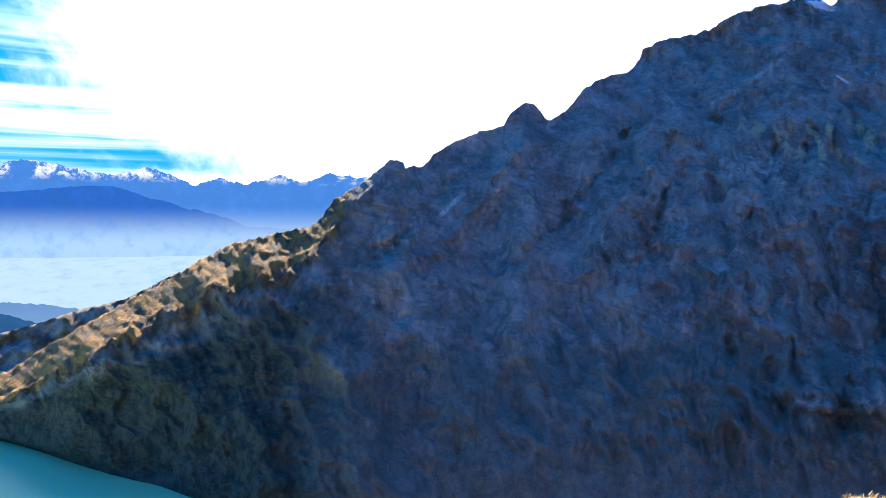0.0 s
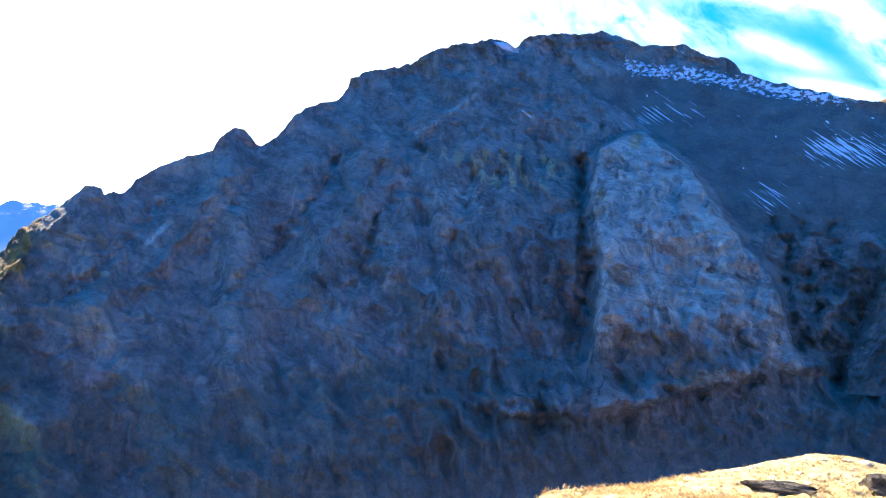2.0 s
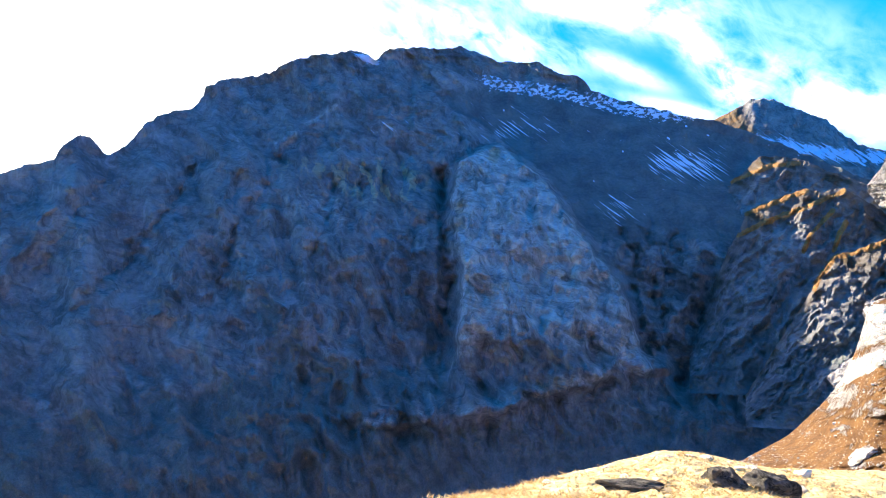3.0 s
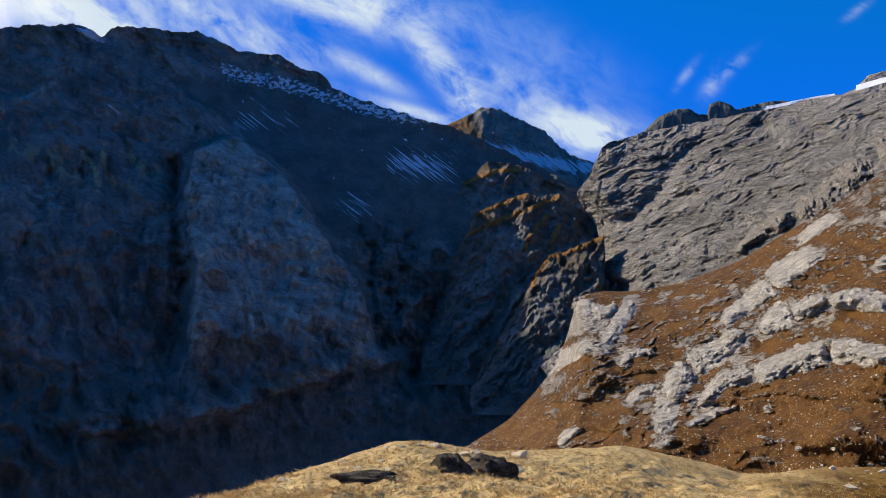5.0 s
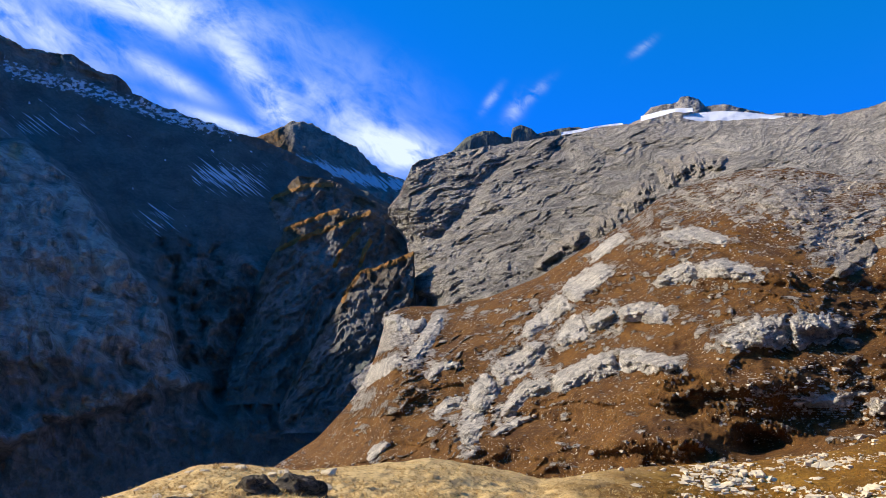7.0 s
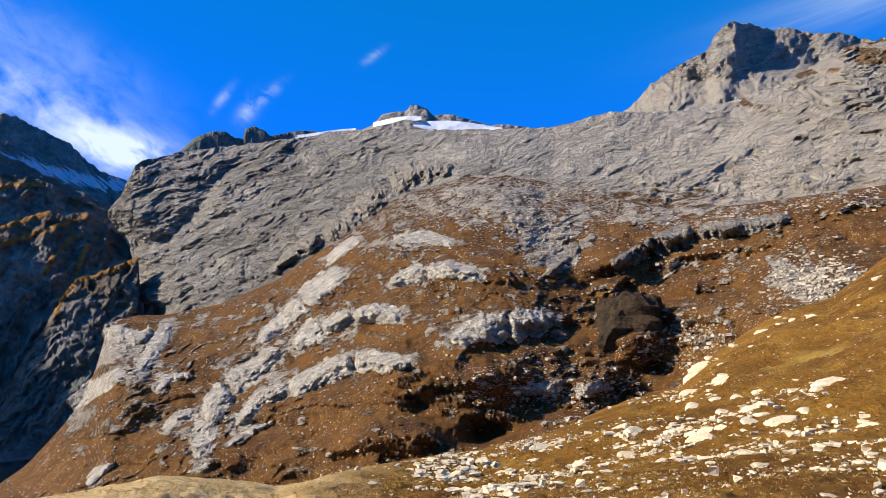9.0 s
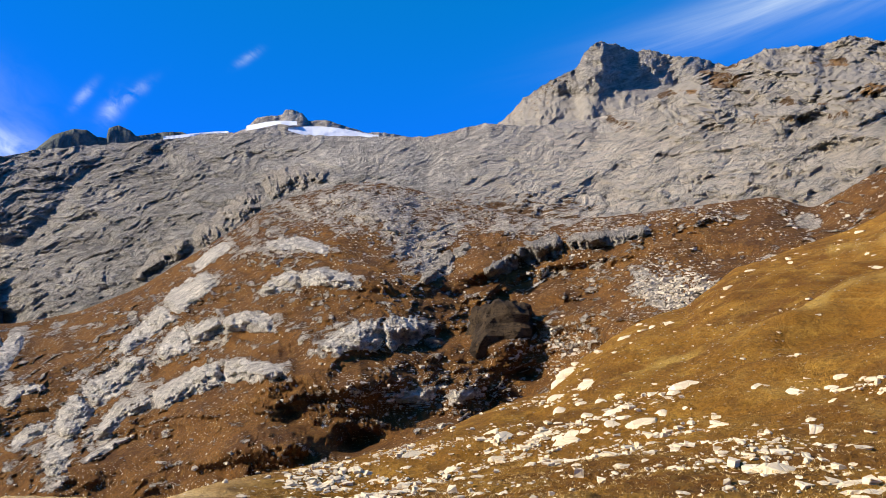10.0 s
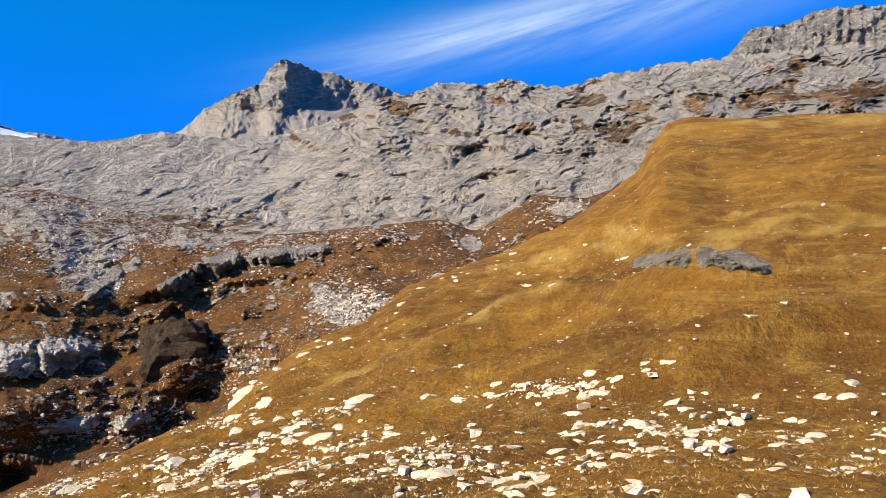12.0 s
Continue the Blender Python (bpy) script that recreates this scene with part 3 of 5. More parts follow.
dark.push(inner * (-70 * ridged(lean_a * 0.11, e * 0.07, 2, 31) - craggy * (38 * ridged(lean_a * 0.5, e * 0.2, 5, 47, 0.55) + 11 * ridged(a * 0.4, e * 1.1 + 0.2 * a, 4, 59, 0.55))))
# a pale pyramid-shaped buttress with ledges
BUTTRESS_R = ((-9, -8.0), (-6.1, -8.8), (-2.6, -9.9), (-0.66, -11.4), (2.9, -13.7), (4.5, -14.8), (7.4, -18.3))
BUTTRESS_L = ((-9, -22.5), (-6.4, -21.7), (-1.7, -21.2), (2.3, -22.0), (6.0, -21.3), (7.4, -18.4))
right, left = along(BUTTRESS_R, e), along(BUTTRESS_L, e)
rough = 0.35 * fbm(a * 0.9, e * 0.9, 4, 61)
butt = step(right - a + rough, -0.15, 0.45) * step(a - left + rough, -0.2, 0.6) * step(7.5 - e + rough, -0.1, 0.5) * step(e, -10.5, -5)
dark.push(-inner * butt * (85 + 16 * ridged(a * 0.8, e * 0.5, 4, 71)))
# ravines (away from the eye) and ribs (towards it): metres, half width in degrees, line
for metres, wide, line in (
        (60, 0.55, ((-22.0, 6.2), (-22.5, 2.3), (-21.8, -1.7), (-22.3, -6.5))), (35, 0.35, ((-24.0, 2.3), (-24.8, -0.9), (-24.2, -4))), (40, 0.30, ((-27.9, 6.6), (-27.7, 3.4))),
        (32, 0.28, ((-26.6, 6.4), (-26.4, 3.6))), (30, 0.25, ((-25.1, 6.2), (-25.0, 4.0))), (45, 0.45, ((-29.5, 5.8), (-30.0, 2.4), (-31.5, -1.0))),
        (55, 0.5, ((-10.2, 1.6), (-9.3, -0.5), (-8.6, -6.1), (-7.9, -8.2))), (50, 0.5, ((-5.6, 1.6), (-6.3, 0.2), (-7.3, -3.8), (-7.0, -8.0))), (60, 0.6, ((-2.9, -1.4), (-4.0, -4.0), (-5.5, -6.4), (-6.2, -10))),
        (35, 0.4, ((-7.9, 2.2), (-8.0, -1.5), (-8.0, -5.0))), (-40, 0.6, ((-4.6, 0.6), (-5.2, -2.5), (-6.3, -5.5))), (-30, 0.5, ((-8.4, -0.5), (-8.3, -4), (-7.5, -7))),
        (40, 0.6, ((-38, 7.5), (-40, 4), (-43, 0), (-47, -4))), (-35, 0.7, ((-35, 8), (-37, 4), (-40, 0), (-42, -5))), (38, 0.6, ((-33, 8), (-34, 5), (-36.5, 1.5), (-38, -4))),
        (36, 0.6, ((-50, 3.5), (-53, 0), (-57, -4))), (-30, 0.7, ((-46, 5.5), (-49, 1), (-53, -4))), (30, 0.5, ((-44.5, 5.2), (-46.5, 2), (-49, -2))),
        (-26, 0.35, ((-33.6, 7.2), (-31.5, 8.6), (-29.6, 9.8))), (-30, 0.5, ((-26, -9.5), (-24.6, -11.2), (-23, -13))), (34, 0.5, ((-23.8, -9.2), (-24.6, -11.5), (-25.6, -14)))):
    d = near_line(a + 0.7 * fbm(a * 0.7, e * 0.7, 4, 63, 0.6), e, line)[0]
    ends = step(max(p[1] for p in line) + 0.5 - e, 0.0, 2.2) * step(e - min(p[1] for p in line) + 0.5, 0.0, 1.5)
    dark.push(inner * metres * ends * np.exp(-d / wide) * (0.7 + 0.9 * fbm(a * 1.1, e * 0.9, 3, 65)))
# low brown cliffs at the mouth of the gorge
shelf_e = along(((-34, -12.6), (-20, -11.2), (-15.4, -10.0), (-12.7, -9.2), (-9.6, -8.4), (-7.0, -8.0), (-4, -7.8)), a) + 0.35 * fbm(a * 0.6, e * 0.2, 3, 75)
over_shelf = e - shelf_e
shelf = np.exp(-((over_shelf / 0.9) ** 2)) * step(a, -34, -26) * (1 - step(a, -8, -5))
dark.push(-inner * step(a, -30, -22) * (1 - step(a, -7.5, -5)) * (34 * step(over_shelf, -1.0, -0.3) * (1 - step(over_shelf, 0.0, 3.5)) * np.clip(0.7 + 1.4 * fbm(a * 0.35, e * 0.2, 3, 74), 0, 1.5)))
dark.push(-inner * shelf * 26 * ridged(a * 0.5, e * 0.9, 5, 77, 0.6))
left_end = 1 - step(a, -60, -56)
dark.z += left_end * np.exp(-((dark.s - 1.0) / 0.22) ** 2) * (22 * fbm(a * 0.45, dark.s * 2.0, 5, 79, 0.62))
dark.push(left_end * step(dark.s, 0.5, 0.9) * 10 * fbm(a * 0.8 + e, e * 0.9, 4, 81))
crest_w = np.exp(-((dark.s - 2.0) / 0.5) ** 2)
dark.z += crest_w * (5 * fbm(a * 1.6, e * 2, 5, 83, 0.6))
columnar = step(ridged(a * 1.0 + 0.3 * fbm(a, e, 2, 90), e * 0.3, 4, 91), 0.15, 0.55)
ochre = np.exp(-(((a + 26.6) / 3.4) ** 2 + ((e - 4.6) / 1.6) ** 2)) * columnar + 0.9 * np.exp(-(((a + 18.6) / 0.55) ** 2 + ((e - 6.4) / 0.7) ** 2)) + 0.55 * np.exp(-(((a + 21.0) / 0.7) ** 2 + ((e - 2.2) / 2.0) ** 2))
ochre += 0.45 * np.exp(-(((a + 32) / 3) ** 2 + ((e - 5.8) / 1.2) ** 2)) * columnar + 0.5 * shelf * step(a, -18, -15) * (1 - step(a, -14, -11))
band_el = along(((-26, 13.2), (-20.6, 12.2), (-18.5, 11.2), (-14.9, 10.7), (-12.3, 10.0), (-8.8, 9.05), (-5, 8.45)), a)
band = np.exp(-((e - band_el) / 0.75) ** 2) * step(a, -21.5, -18.5) * (1 - step(a, -6, -3.5))
fan = np.exp(-(((a + 5.6) / 3.0) ** 4 + ((e - 5.2 + 0.15 * (a + 5)) / 1.35) ** 2))
flecks = step(gnoise(a * 3.1 + e * 2.0, e * 2.6, 101), 0.42, 0.60) * step(a, -24, -18) * step(e, 1.0, 6.0) * 0.8
notch_snow = np.exp(-(((a + 27.4) / 1.2) ** 2 + ((e - 13.0 + 0.35 * (a + 27.4)) / 0.28) ** 2))
fans = np.exp(-(((a + 25.2 + 0.5 * (e + 11)) / 0.8) ** 2)) * (1 - step(e, -9.5, -8)) + np.exp(-(((a + 36 + 0.6 * (e + 2)) / 3.0) ** 2)) * (1 - step(e, 0, 4)) * 0.8
dark.masks = {
    "talus": np.clip((1 - step(e + 7 * fbm(a * 0.09, e * 0.12, 4, 109), -14, -4)) * 0.62 * (1 - 0.7 * shelf) + fans * 0.6, 0, 1) * (1 - 0.8 * butt),
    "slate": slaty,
    "wood_shade": (1 - step(a + 2.5 * fbm(a * 0.3, e * 0.3, 4, 110), -65, -55)) * (1 - step(dark.s + 0.12 * fbm(a * 0.5, e * 0.5, 4, 112), 0.74, 0.92)),
    "pale": np.clip(butt * 0.62 + 0.4 * shelf + 0.42 * np.exp(-(((a + 30) / 5) ** 2 + ((e - 3.0) / 2.8) ** 2)) + 0.4 * np.exp(-(near_line(a, e, ((-33.6, 7.2), (-31.5, 8.6), (-29.6, 9.8)))[0] / 0.4) ** 2)
                    + 0.5 * np.exp(-(near_line(a, e, ((-52, -0.4), (-50.4, 1.2)))[0] / 0.3) ** 2), 0, 1),
    "ochre": np.clip(ochre, 0, 1),
    "turf": step(dark.s + 0.10 * fbm(a * 0.8, e * 0.9, 4, 103), 0.86, 1.0) * (1 - step(a, -60, -57)) * np.clip(0.95 + 0.5 * fbm(a * 1.1, e * 1.3, 4, 105), 0, 1),
    "sunny_straw": step(dark.s + 0.14 * fbm(a * 0.9, e * 0.9, 4, 104), 0.92, 1.06) * (1 - step(a, -60, -57)) * np.clip(0.55 + 0.9 * fbm(a * 1.3, e * 1.5, 4, 106), 0, 1),
    "down": 0.79 * a - 0.61 * e, "over": 0.61 * a + 0.79 * e,
    "rills": np.clip(0.62 * fan + 0.5 * np.exp(-(((a + 10.2) / 1.6) ** 2 + ((e - 2.6) / 1.6) ** 2)) + 0.42 * np.exp(-(((a + 17) / 5) ** 2 + ((e - 8.2) / 1.2) ** 2)) + 0.4 * np.exp(-(((a + 26) / 2) ** 2 + ((e - 8.6) / 0.9) ** 2)), 0, 1),
    "snow": np.clip(band * (0.55 + 0.5 * fbm(a * 3, e * 6, 3, 107)) + 0.35 * fan * (0.5 + fbm(a * 1.5, e * 2, 3, 97)) + flecks + notch_snow * 0.9, 0, 1)}
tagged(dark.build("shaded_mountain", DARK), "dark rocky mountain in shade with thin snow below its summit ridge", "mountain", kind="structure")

# the lower ridge behind its left end
low = Sheet(-110, -68, 0.15, ((((-110, -14), (-68, -12)), ((-110, 2100), (-68, 2100))),
                              (((-110, -8.6), (-80.4, -7.98), (-78.6, -7.56), (-76, -6.74), (-73.2, -6.14), (-70.4, -4.7), (-68, -4.4)), ((-110, 2300), (-68, 2300))),
                              (((-110, -12), (-68, -10)), ((-110, 2600), (-68, 2600)))), (30, 6))
low.push(60 * fbm(low.az * 0.6, low.s * 4, 4, 111))
low.masks = {"turf": step(low.s, 0.3, 0.8) * step(fbm(low.az, low.s * 5, 4, 113), -0.2, 0.3), "pale": 0.0, "snow": 0.0}
tagged(low.build("wooded_ridge", DARK), "olive-brown ridge descending to the lake", "ridge")


# ---- peaks at the head of the valley ----
def peak(name, label, first, last, crest, foot, near, far_off, mat, seed, rough, pitch=0.08, rows=70, jag=6.0, masks=None, parts=("lower_flank", "summit_block"), split=0.6):
    back = tuple((a, e - 5) for a, e in crest)
    sh = Sheet(first, last, pitch, ((foot, ((first, near), (last, near))), (crest, ((first, far_off), (last, far_off))),
                                    (back, ((first, far_off + 250), (last, far_off + 250)))), (rows, 5))
    ins = step(sh.s, 0.0, 0.12)
    warp = sh.az + 0.7 * fbm(sh.az * 0.6, sh.el * 0.6, 3, seed + 3)
    sh.push(ins * (-rough * ridged(warp * 0.45, sh.el * 0.35, 5, seed, 0.55) - rough * 0.3 * ridged(warp * 1.2 + sh.el, sh.el * 1.6, 5, seed + 5, 0.6)))
    sh.z += np.exp(-((sh.s - 1.0) / 0.15) ** 2) * (jag * 1.2 * fbm(sh.az * 2.2, sh.el * 2.2, 5, seed + 9, 0.6))
    sh.masks = {"pale": 0.0, "turf": 0.0, "snow": 0.0, "scree": 0.0, "talus": 0.0, "white": 0.25, "marly": 0.25, "layered": 0.6, "run": sh.az * 1.5, "bed": 0.3 * sh.az - sh.el}
    if masks:
        masks(sh)
    thing = tagged(new(name), label, "mountain")
    cut = float(sh.s[np.argmin(np.abs(sh.s[:, 0] - split)), 0])
    sh.build(parts[0], mat, 0.0, cut).parent = thing
    sh.build(parts[1], mat, cut).parent = thing
    return thing


def horn_masks(sh):
    a, e = sh.az, sh.el
    sh.masks["turf"] = (1 - step(a + 0.6 * (e - 8), -2.0, -0.9)) * step(sh.s, 0.3, 0.6) * 0.85
    fan = np.exp(-((e - along(((-2, 6.9), (0.2, 6.3), (3, 5.6), (6, 5.1)), a)) / 0.6) ** 2) * step(a, -2.2, -1.0)
    sh.masks.update(down=0.79 * a - 0.61 * e, over=0.61 * a + 0.79 * e, rills=0.72 * fan, sunny_straw=(1 - step(a + 0.6 * (e - 8), -2.4, -1.2)) * step(e, 6.5, 7.6) * 0.4)
    sh.masks["snow"] = np.clip(fan * (0.3 + 0.7 * ridged((a + e * 0.6) * 2.2, e * 0.5, 3, 121) + 0.5 * fbm(a * 1.5, e * 2, 3, 123)), 0, 1)


peak("horn_peak", "dark pointed peak with a grassy shoulder and snow on its flank", -9, 8,
     ((-9, 8.0), (-7.3, 8.1), (-3.7, 8.16), (-2.5, 8.72), (-1.3, 9.34), (0, 9.19), (0.6, 8.84), (1.8, 8.25), (3, 7.78), (3.8, 6.88), (4.8, 6.09), (5.8, 5.69), (6.8, 5.3), (8, 5)),
     ((-9, -1), (8, -1)), 2650, 3150, DARK, 117, 32, masks=horn_masks, parts=("snowy_flank", "summit_block"), split=0.7)
peak("dome_ridge", "ridge of two dark rounded summits behind the pale limestone", 8.5, 20,
     ((8.5, 6.8), (9.7, 7.45), (10.8, 8.49), (12, 8.95), (12.7, 8.93), (13.3, 8.53), (13.9, 8.47), (14, 9.14), (14.6, 9.34), (15.3, 9.09), (15.7, 8.7), (17.5, 9.1), (18.6, 9.15), (20, 8.7)),
     ((8.5, -8), (20, -8)), 3050, 3400, DARK, 127, 20, rows=40, jag=2.0, masks=lambda sh: sh.masks.update(talus=1.0))


def snow_peak_masks(sh):
    a, e = sh.az, sh.el
    sh.masks["scree"] = 0.3


peak("snowy_peak", "grey rocky summit above a snowfield", 21.5, 35,
     ((21.5, 9.0), (22.7, 9.57), (23.5, 10.35), (24.2, 10.5), (25.2, 10.6), (25.4, 10.96), (25.9, 10.98), (26.6, 10.74), (27, 10.28), (28.2, 10.37), (29.4, 10.02),
      (31, 9.55), (32, 9.62), (35, 9.2)), ((21.5, 7), (35, 7)), 2700, 2950, GREY, 131, 30, rows=50, jag=3.0)


def snowfield(name, first, last, upper, lower, near, far_off, label):
    sh = Sheet(first, last, 0.06, ((lower, ((first, near), (last, near))), (upper, ((first, far_off), (last, far_off)))), (30,))
    sh.push(8 * fbm(sh.az * 0.8, sh.el * 2, 4, 137))
    tagged(sh.build(name, SNOW), label, "snowfield")


snowfield("snowfield", 25.6, 31.9, ((25.6, 9.62), (26.3, 9.95), (27.5, 10.0), (29, 9.9), (30.5, 9.66), (31.9, 9.25)),
          ((25.6, 9.55), (26.4, 9.35), (27.3, 9.12), (29, 9.0), (30.6, 8.95), (31.9, 9.2)), 2560, 2640, "old white snowfield below a rocky summit")
snowfield("snowfield", 22.8, 26.2, ((22.8, 9.55), (23.6, 10.05), (24.5, 10.3), (25.1, 10.45), (25.7, 10.4), (26.2, 10.1)),
          ((22.8, 9.45), (23.6, 9.62), (24.5, 9.85), (25.1, 10.0), (25.7, 9.9), (26.2, 9.95)), 2600, 2680, "narrow snow band on a rocky summit")
snowfield("snowfield", 17.4, 21.6, ((17.4, 8.72), (19, 9.06), (20.5, 9.32), (21.6, 9.42)), ((17.4, 7.5), (19, 7.8), (21.6, 8.2)), 1560, 1600, "thin snow strip along a limestone crest")


def right_peak_masks(sh):
    a, e = sh.az, sh.el
    sh.masks["scree"] = (1 - step(e, 11.6, 12.6)) * 0.9
    sh.masks["turf"] = (1 - step(a, 44, 46)) * 0.35 + 0.22 * step(e, 12.2, 13.4)


def right_peak_cliffs(sh):
    right_peak_masks(sh)
    a, e = sh.az, sh.el
    cliff = step(e, 11.9, 12.6)
    wb = a + 0.5 * fbm(a * 0.8, e * 0.8, 3, 141)
    sh.push(cliff * 150 * step(a, 46.6, 51.5))
    sh.push(-cliff * 70 * ridged(wb * 0.32, e * 0.3, 3, 143, 0.4) - cliff * 5 * ridged(wb * 2.2, e * 0.6, 4, 149))


peak("limestone_peak", "grey limestone peak with fluted cliffs above scree", 39, 58,
     ((39, 9.6), (40.5, 10.3), (40.9, 10.67), (42.1, 11.95), (43.8, 12.99), (45.8, 13.88), (46.3, 14.87), (47.3, 15.6), (48.2, 15.38), (49.9, 14.77), (50.8, 14.87),
      (52.2, 14.31), (53.6, 14.24), (55, 13.68), (56, 13.4), (58, 13)), ((39, 6.5), (58, 7.5)), 1430, 1750, GREY, 139, 26, rows=90, jag=4.0, masks=right_peak_cliffs, parts=("scree_apron", "fluted_cliff"), split=0.6)


def end_cliff_masks(sh):
    sh.masks["scree"] = (1 - step(sh.el, 15.2, 15.7)) * 0.9
    sh.push(-step(sh.el, 15.3, 15.8) * 16 * ridged(sh.az * 1.5, sh.el * 0.3, 4, 151))


peak("cliff_summit", "grey limestone summit with a fluted cliff above scree", 76, 100,
     ((76, 14.6), (78.1, 15.4), (78.9, 16.35), (79.6, 16.98), (81.7, 16.94), (82.7, 17.33), (84, 17.67), (87.5, 17.42), (94, 17.2), (100, 16)),
     ((76, 12.5), (100, 12.5)), 1000, 1150, GREY, 157, 22, rows=70, jag=2.5, masks=end_cliff_masks, parts=("scree_apron", "fluted_cliff"), split=0.7)

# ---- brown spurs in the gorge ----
# Lines where grazing sun is painted on the spurs as bright dry grass.
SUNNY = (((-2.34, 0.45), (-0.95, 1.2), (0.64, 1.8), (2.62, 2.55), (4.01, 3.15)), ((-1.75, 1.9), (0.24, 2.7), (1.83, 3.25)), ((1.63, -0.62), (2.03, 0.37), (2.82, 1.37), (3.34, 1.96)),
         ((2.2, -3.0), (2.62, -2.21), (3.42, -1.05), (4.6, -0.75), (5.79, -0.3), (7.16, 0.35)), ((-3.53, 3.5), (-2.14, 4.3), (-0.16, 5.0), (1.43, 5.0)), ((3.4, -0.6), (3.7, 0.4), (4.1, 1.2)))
for name, crest, foot_e, near, far_off, seed in (
        ("upper_spur", ((-6, 2.0), (-4.4, 2.9), (-3.5, 3.6), (-2.14, 4.45), (-0.9, 5.6), (0.5, 5.5), (1.8, 5.2), (3.0, 4.5), (4.2, 4.0), (5.5, 3.4), (8.5, 1.5)), -5, 1430, 1690, 163),
        ("middle_spur", ((-5.5, -6), (-4, -3), (-2.9, -0.4), (-2.34, 0.65), (-1.75, 2.0), (-0.6, 2.5), (0.6, 2.95), (1.8, 3.42), (2.7, 3.1), (4.01, 3.38), (4.7, 2.8), (5.4, 2.35), (6.2, 1.8), (7.16, 1.2), (7.6, -4)), -10, 1230, 1470, 167),
        ("lower_spur", ((-2, -10), (0.6, -5.6), (1.8, -3.6), (2.62, -2.1), (3.42, -0.92), (4.6, -0.6), (5.79, -0.1), (7.16, 0.5), (7.5, -6)), -12, 1080, 1240, 173)):
    def spur_masks(sh):
        a, e = sh.az, sh.el
        sh.masks["turf"] = np.clip(step(sh.s, 0.80, 0.95) * 0.5 + 0.5 * step(fbm(a * 0.9 + e, e * 0.9, 3, 179), 0.1, 0.4), 0, 1) * step(sh.s, 0.35, 0.8)
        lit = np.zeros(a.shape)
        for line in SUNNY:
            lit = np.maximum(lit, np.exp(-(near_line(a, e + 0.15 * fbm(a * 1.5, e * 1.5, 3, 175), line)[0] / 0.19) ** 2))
        sh.masks["sunny_straw"] = lit * 0.85
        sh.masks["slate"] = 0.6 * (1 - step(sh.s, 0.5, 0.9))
        sh.push(-step(sh.s, 0.05, 0.3) * (1 - step(sh.s, 0.9, 1.0)) * (22 * ridged((a - 0.9 * e + 0.6 * fbm(a * 0.6, e * 0.6, 3, 177)) * 0.6, (e + 0.4 * a) * 0.22, 5, 181, 0.55)) - 5 * lit)

    first, last = crest[0][0], crest[-1][0]
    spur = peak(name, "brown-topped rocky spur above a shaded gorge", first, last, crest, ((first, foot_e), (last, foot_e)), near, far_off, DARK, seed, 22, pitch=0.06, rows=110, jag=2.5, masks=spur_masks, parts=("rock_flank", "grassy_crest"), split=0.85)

# ---- pale limestone mountainside ----
SKYLINE = ((4.6, 3.0), (5.6, 4.4), (5.8, 5.1), (6.4, 6.46), (7, 6.84), (9.7, 7.45), (12.4, 7.88), (17.5, 8.62), (21.1, 9.23), (22.6, 9.3), (26.6, 9.3), (31.4, 9.31), (35.4, 9.34),
           (37, 9.7), (39.3, 10.26), (40.9, 10.2), (43.5, 10.1), (47.3, 10.5), (50.0, 11.3), (52.4, 12.4), (54, 13.2), (56, 13.49), (58, 14.21), (59.6, 14.33), (61.6, 14.21), (63.4, 14.65),
           (65, 14.09), (68, 14.09), (69.5, 14.6), (71.8, 14.86), (74.8, 15.23), (78.1, 15.3), (80, 15.0), (88, 15.2), (104, 15))
LOW_E = ((4, -9), (8, -9), (12, -7), (18, -3.5), (25, 1), (30, 4), (38.9, 2.9), (47.7, 1.9), (56, 2.5), (61, 2.5), (65, 5), (70, 4.5), (74, 8), (80, 9), (104, 9))
LOW_R = ((4, 1150), (8, 1000), (18, 800), (30, 640), (40, 520), (50, 470), (60, 440), (70, 400), (80, 380), (104, 360))
HIGH_R = ((4, 1480), (9, 1550), (20, 1480), (32, 1180), (40, 1120), (50, 1180), (60, 1080), (70, 920), (80, 760), (104, 700))
grey = Sheet(4.6, 104, 0.075, ((LOW_E, LOW_R), (SKYLINE, HIGH_R), (tuple((a, e - 4) for a, e in SKYLINE), tuple((a, r + 300) for a, r in HIGH_R))), (230, 5))
e0 = grey.el
edge = along(((-9, 8.8), (-2.8, 8.5), (-2.4, 7.2), (-0.4, 7.4), (1.16, 7.0), (3.5, 5.4), (5.1, 5.7), (7, 6)), e0)
grey.az = grey.az + np.maximum(edge - 5.0, 0) * np.clip(1 - (grey.az - 4.6) / 5, 0, 1)
a, e = grey.az, grey.el
inside = step(grey.s, 0.0, 0.06)
scale_r = 0.5 * grey.r / 1100
wa, we = a + 1.2 * fbm(a * 0.2, e * 0.35, 3, 187), e + 0.5 * fbm(a * 0.35, e * 0.6, 3, 189)
tilt = 0.42 * (wa - 20) - we   # beds climb to the right
beds = ridged(wa * 0.14, tilt * 0.5, 6, 193, 0.6) * 22 + fbm(wa * 0.45, tilt * 1.5, 5, 197, 0.65) * 17 + ridged(wa * 0.9, tilt * 2.2, 4, 199, 0.7) * 5
lumps = ridged(wa * 0.15, we * 0.30, 6, 211, 0.58) * 85
rugged = 0.5 + 0.35 * step(a, 10, 20) + 0.4 * step(a, 40, 52) + 1.0 * step(e, 8.6, 10.4) * step(a, 46, 54)
ribs = step(e, 8.4, 10.0) * step(a, 46, 52)
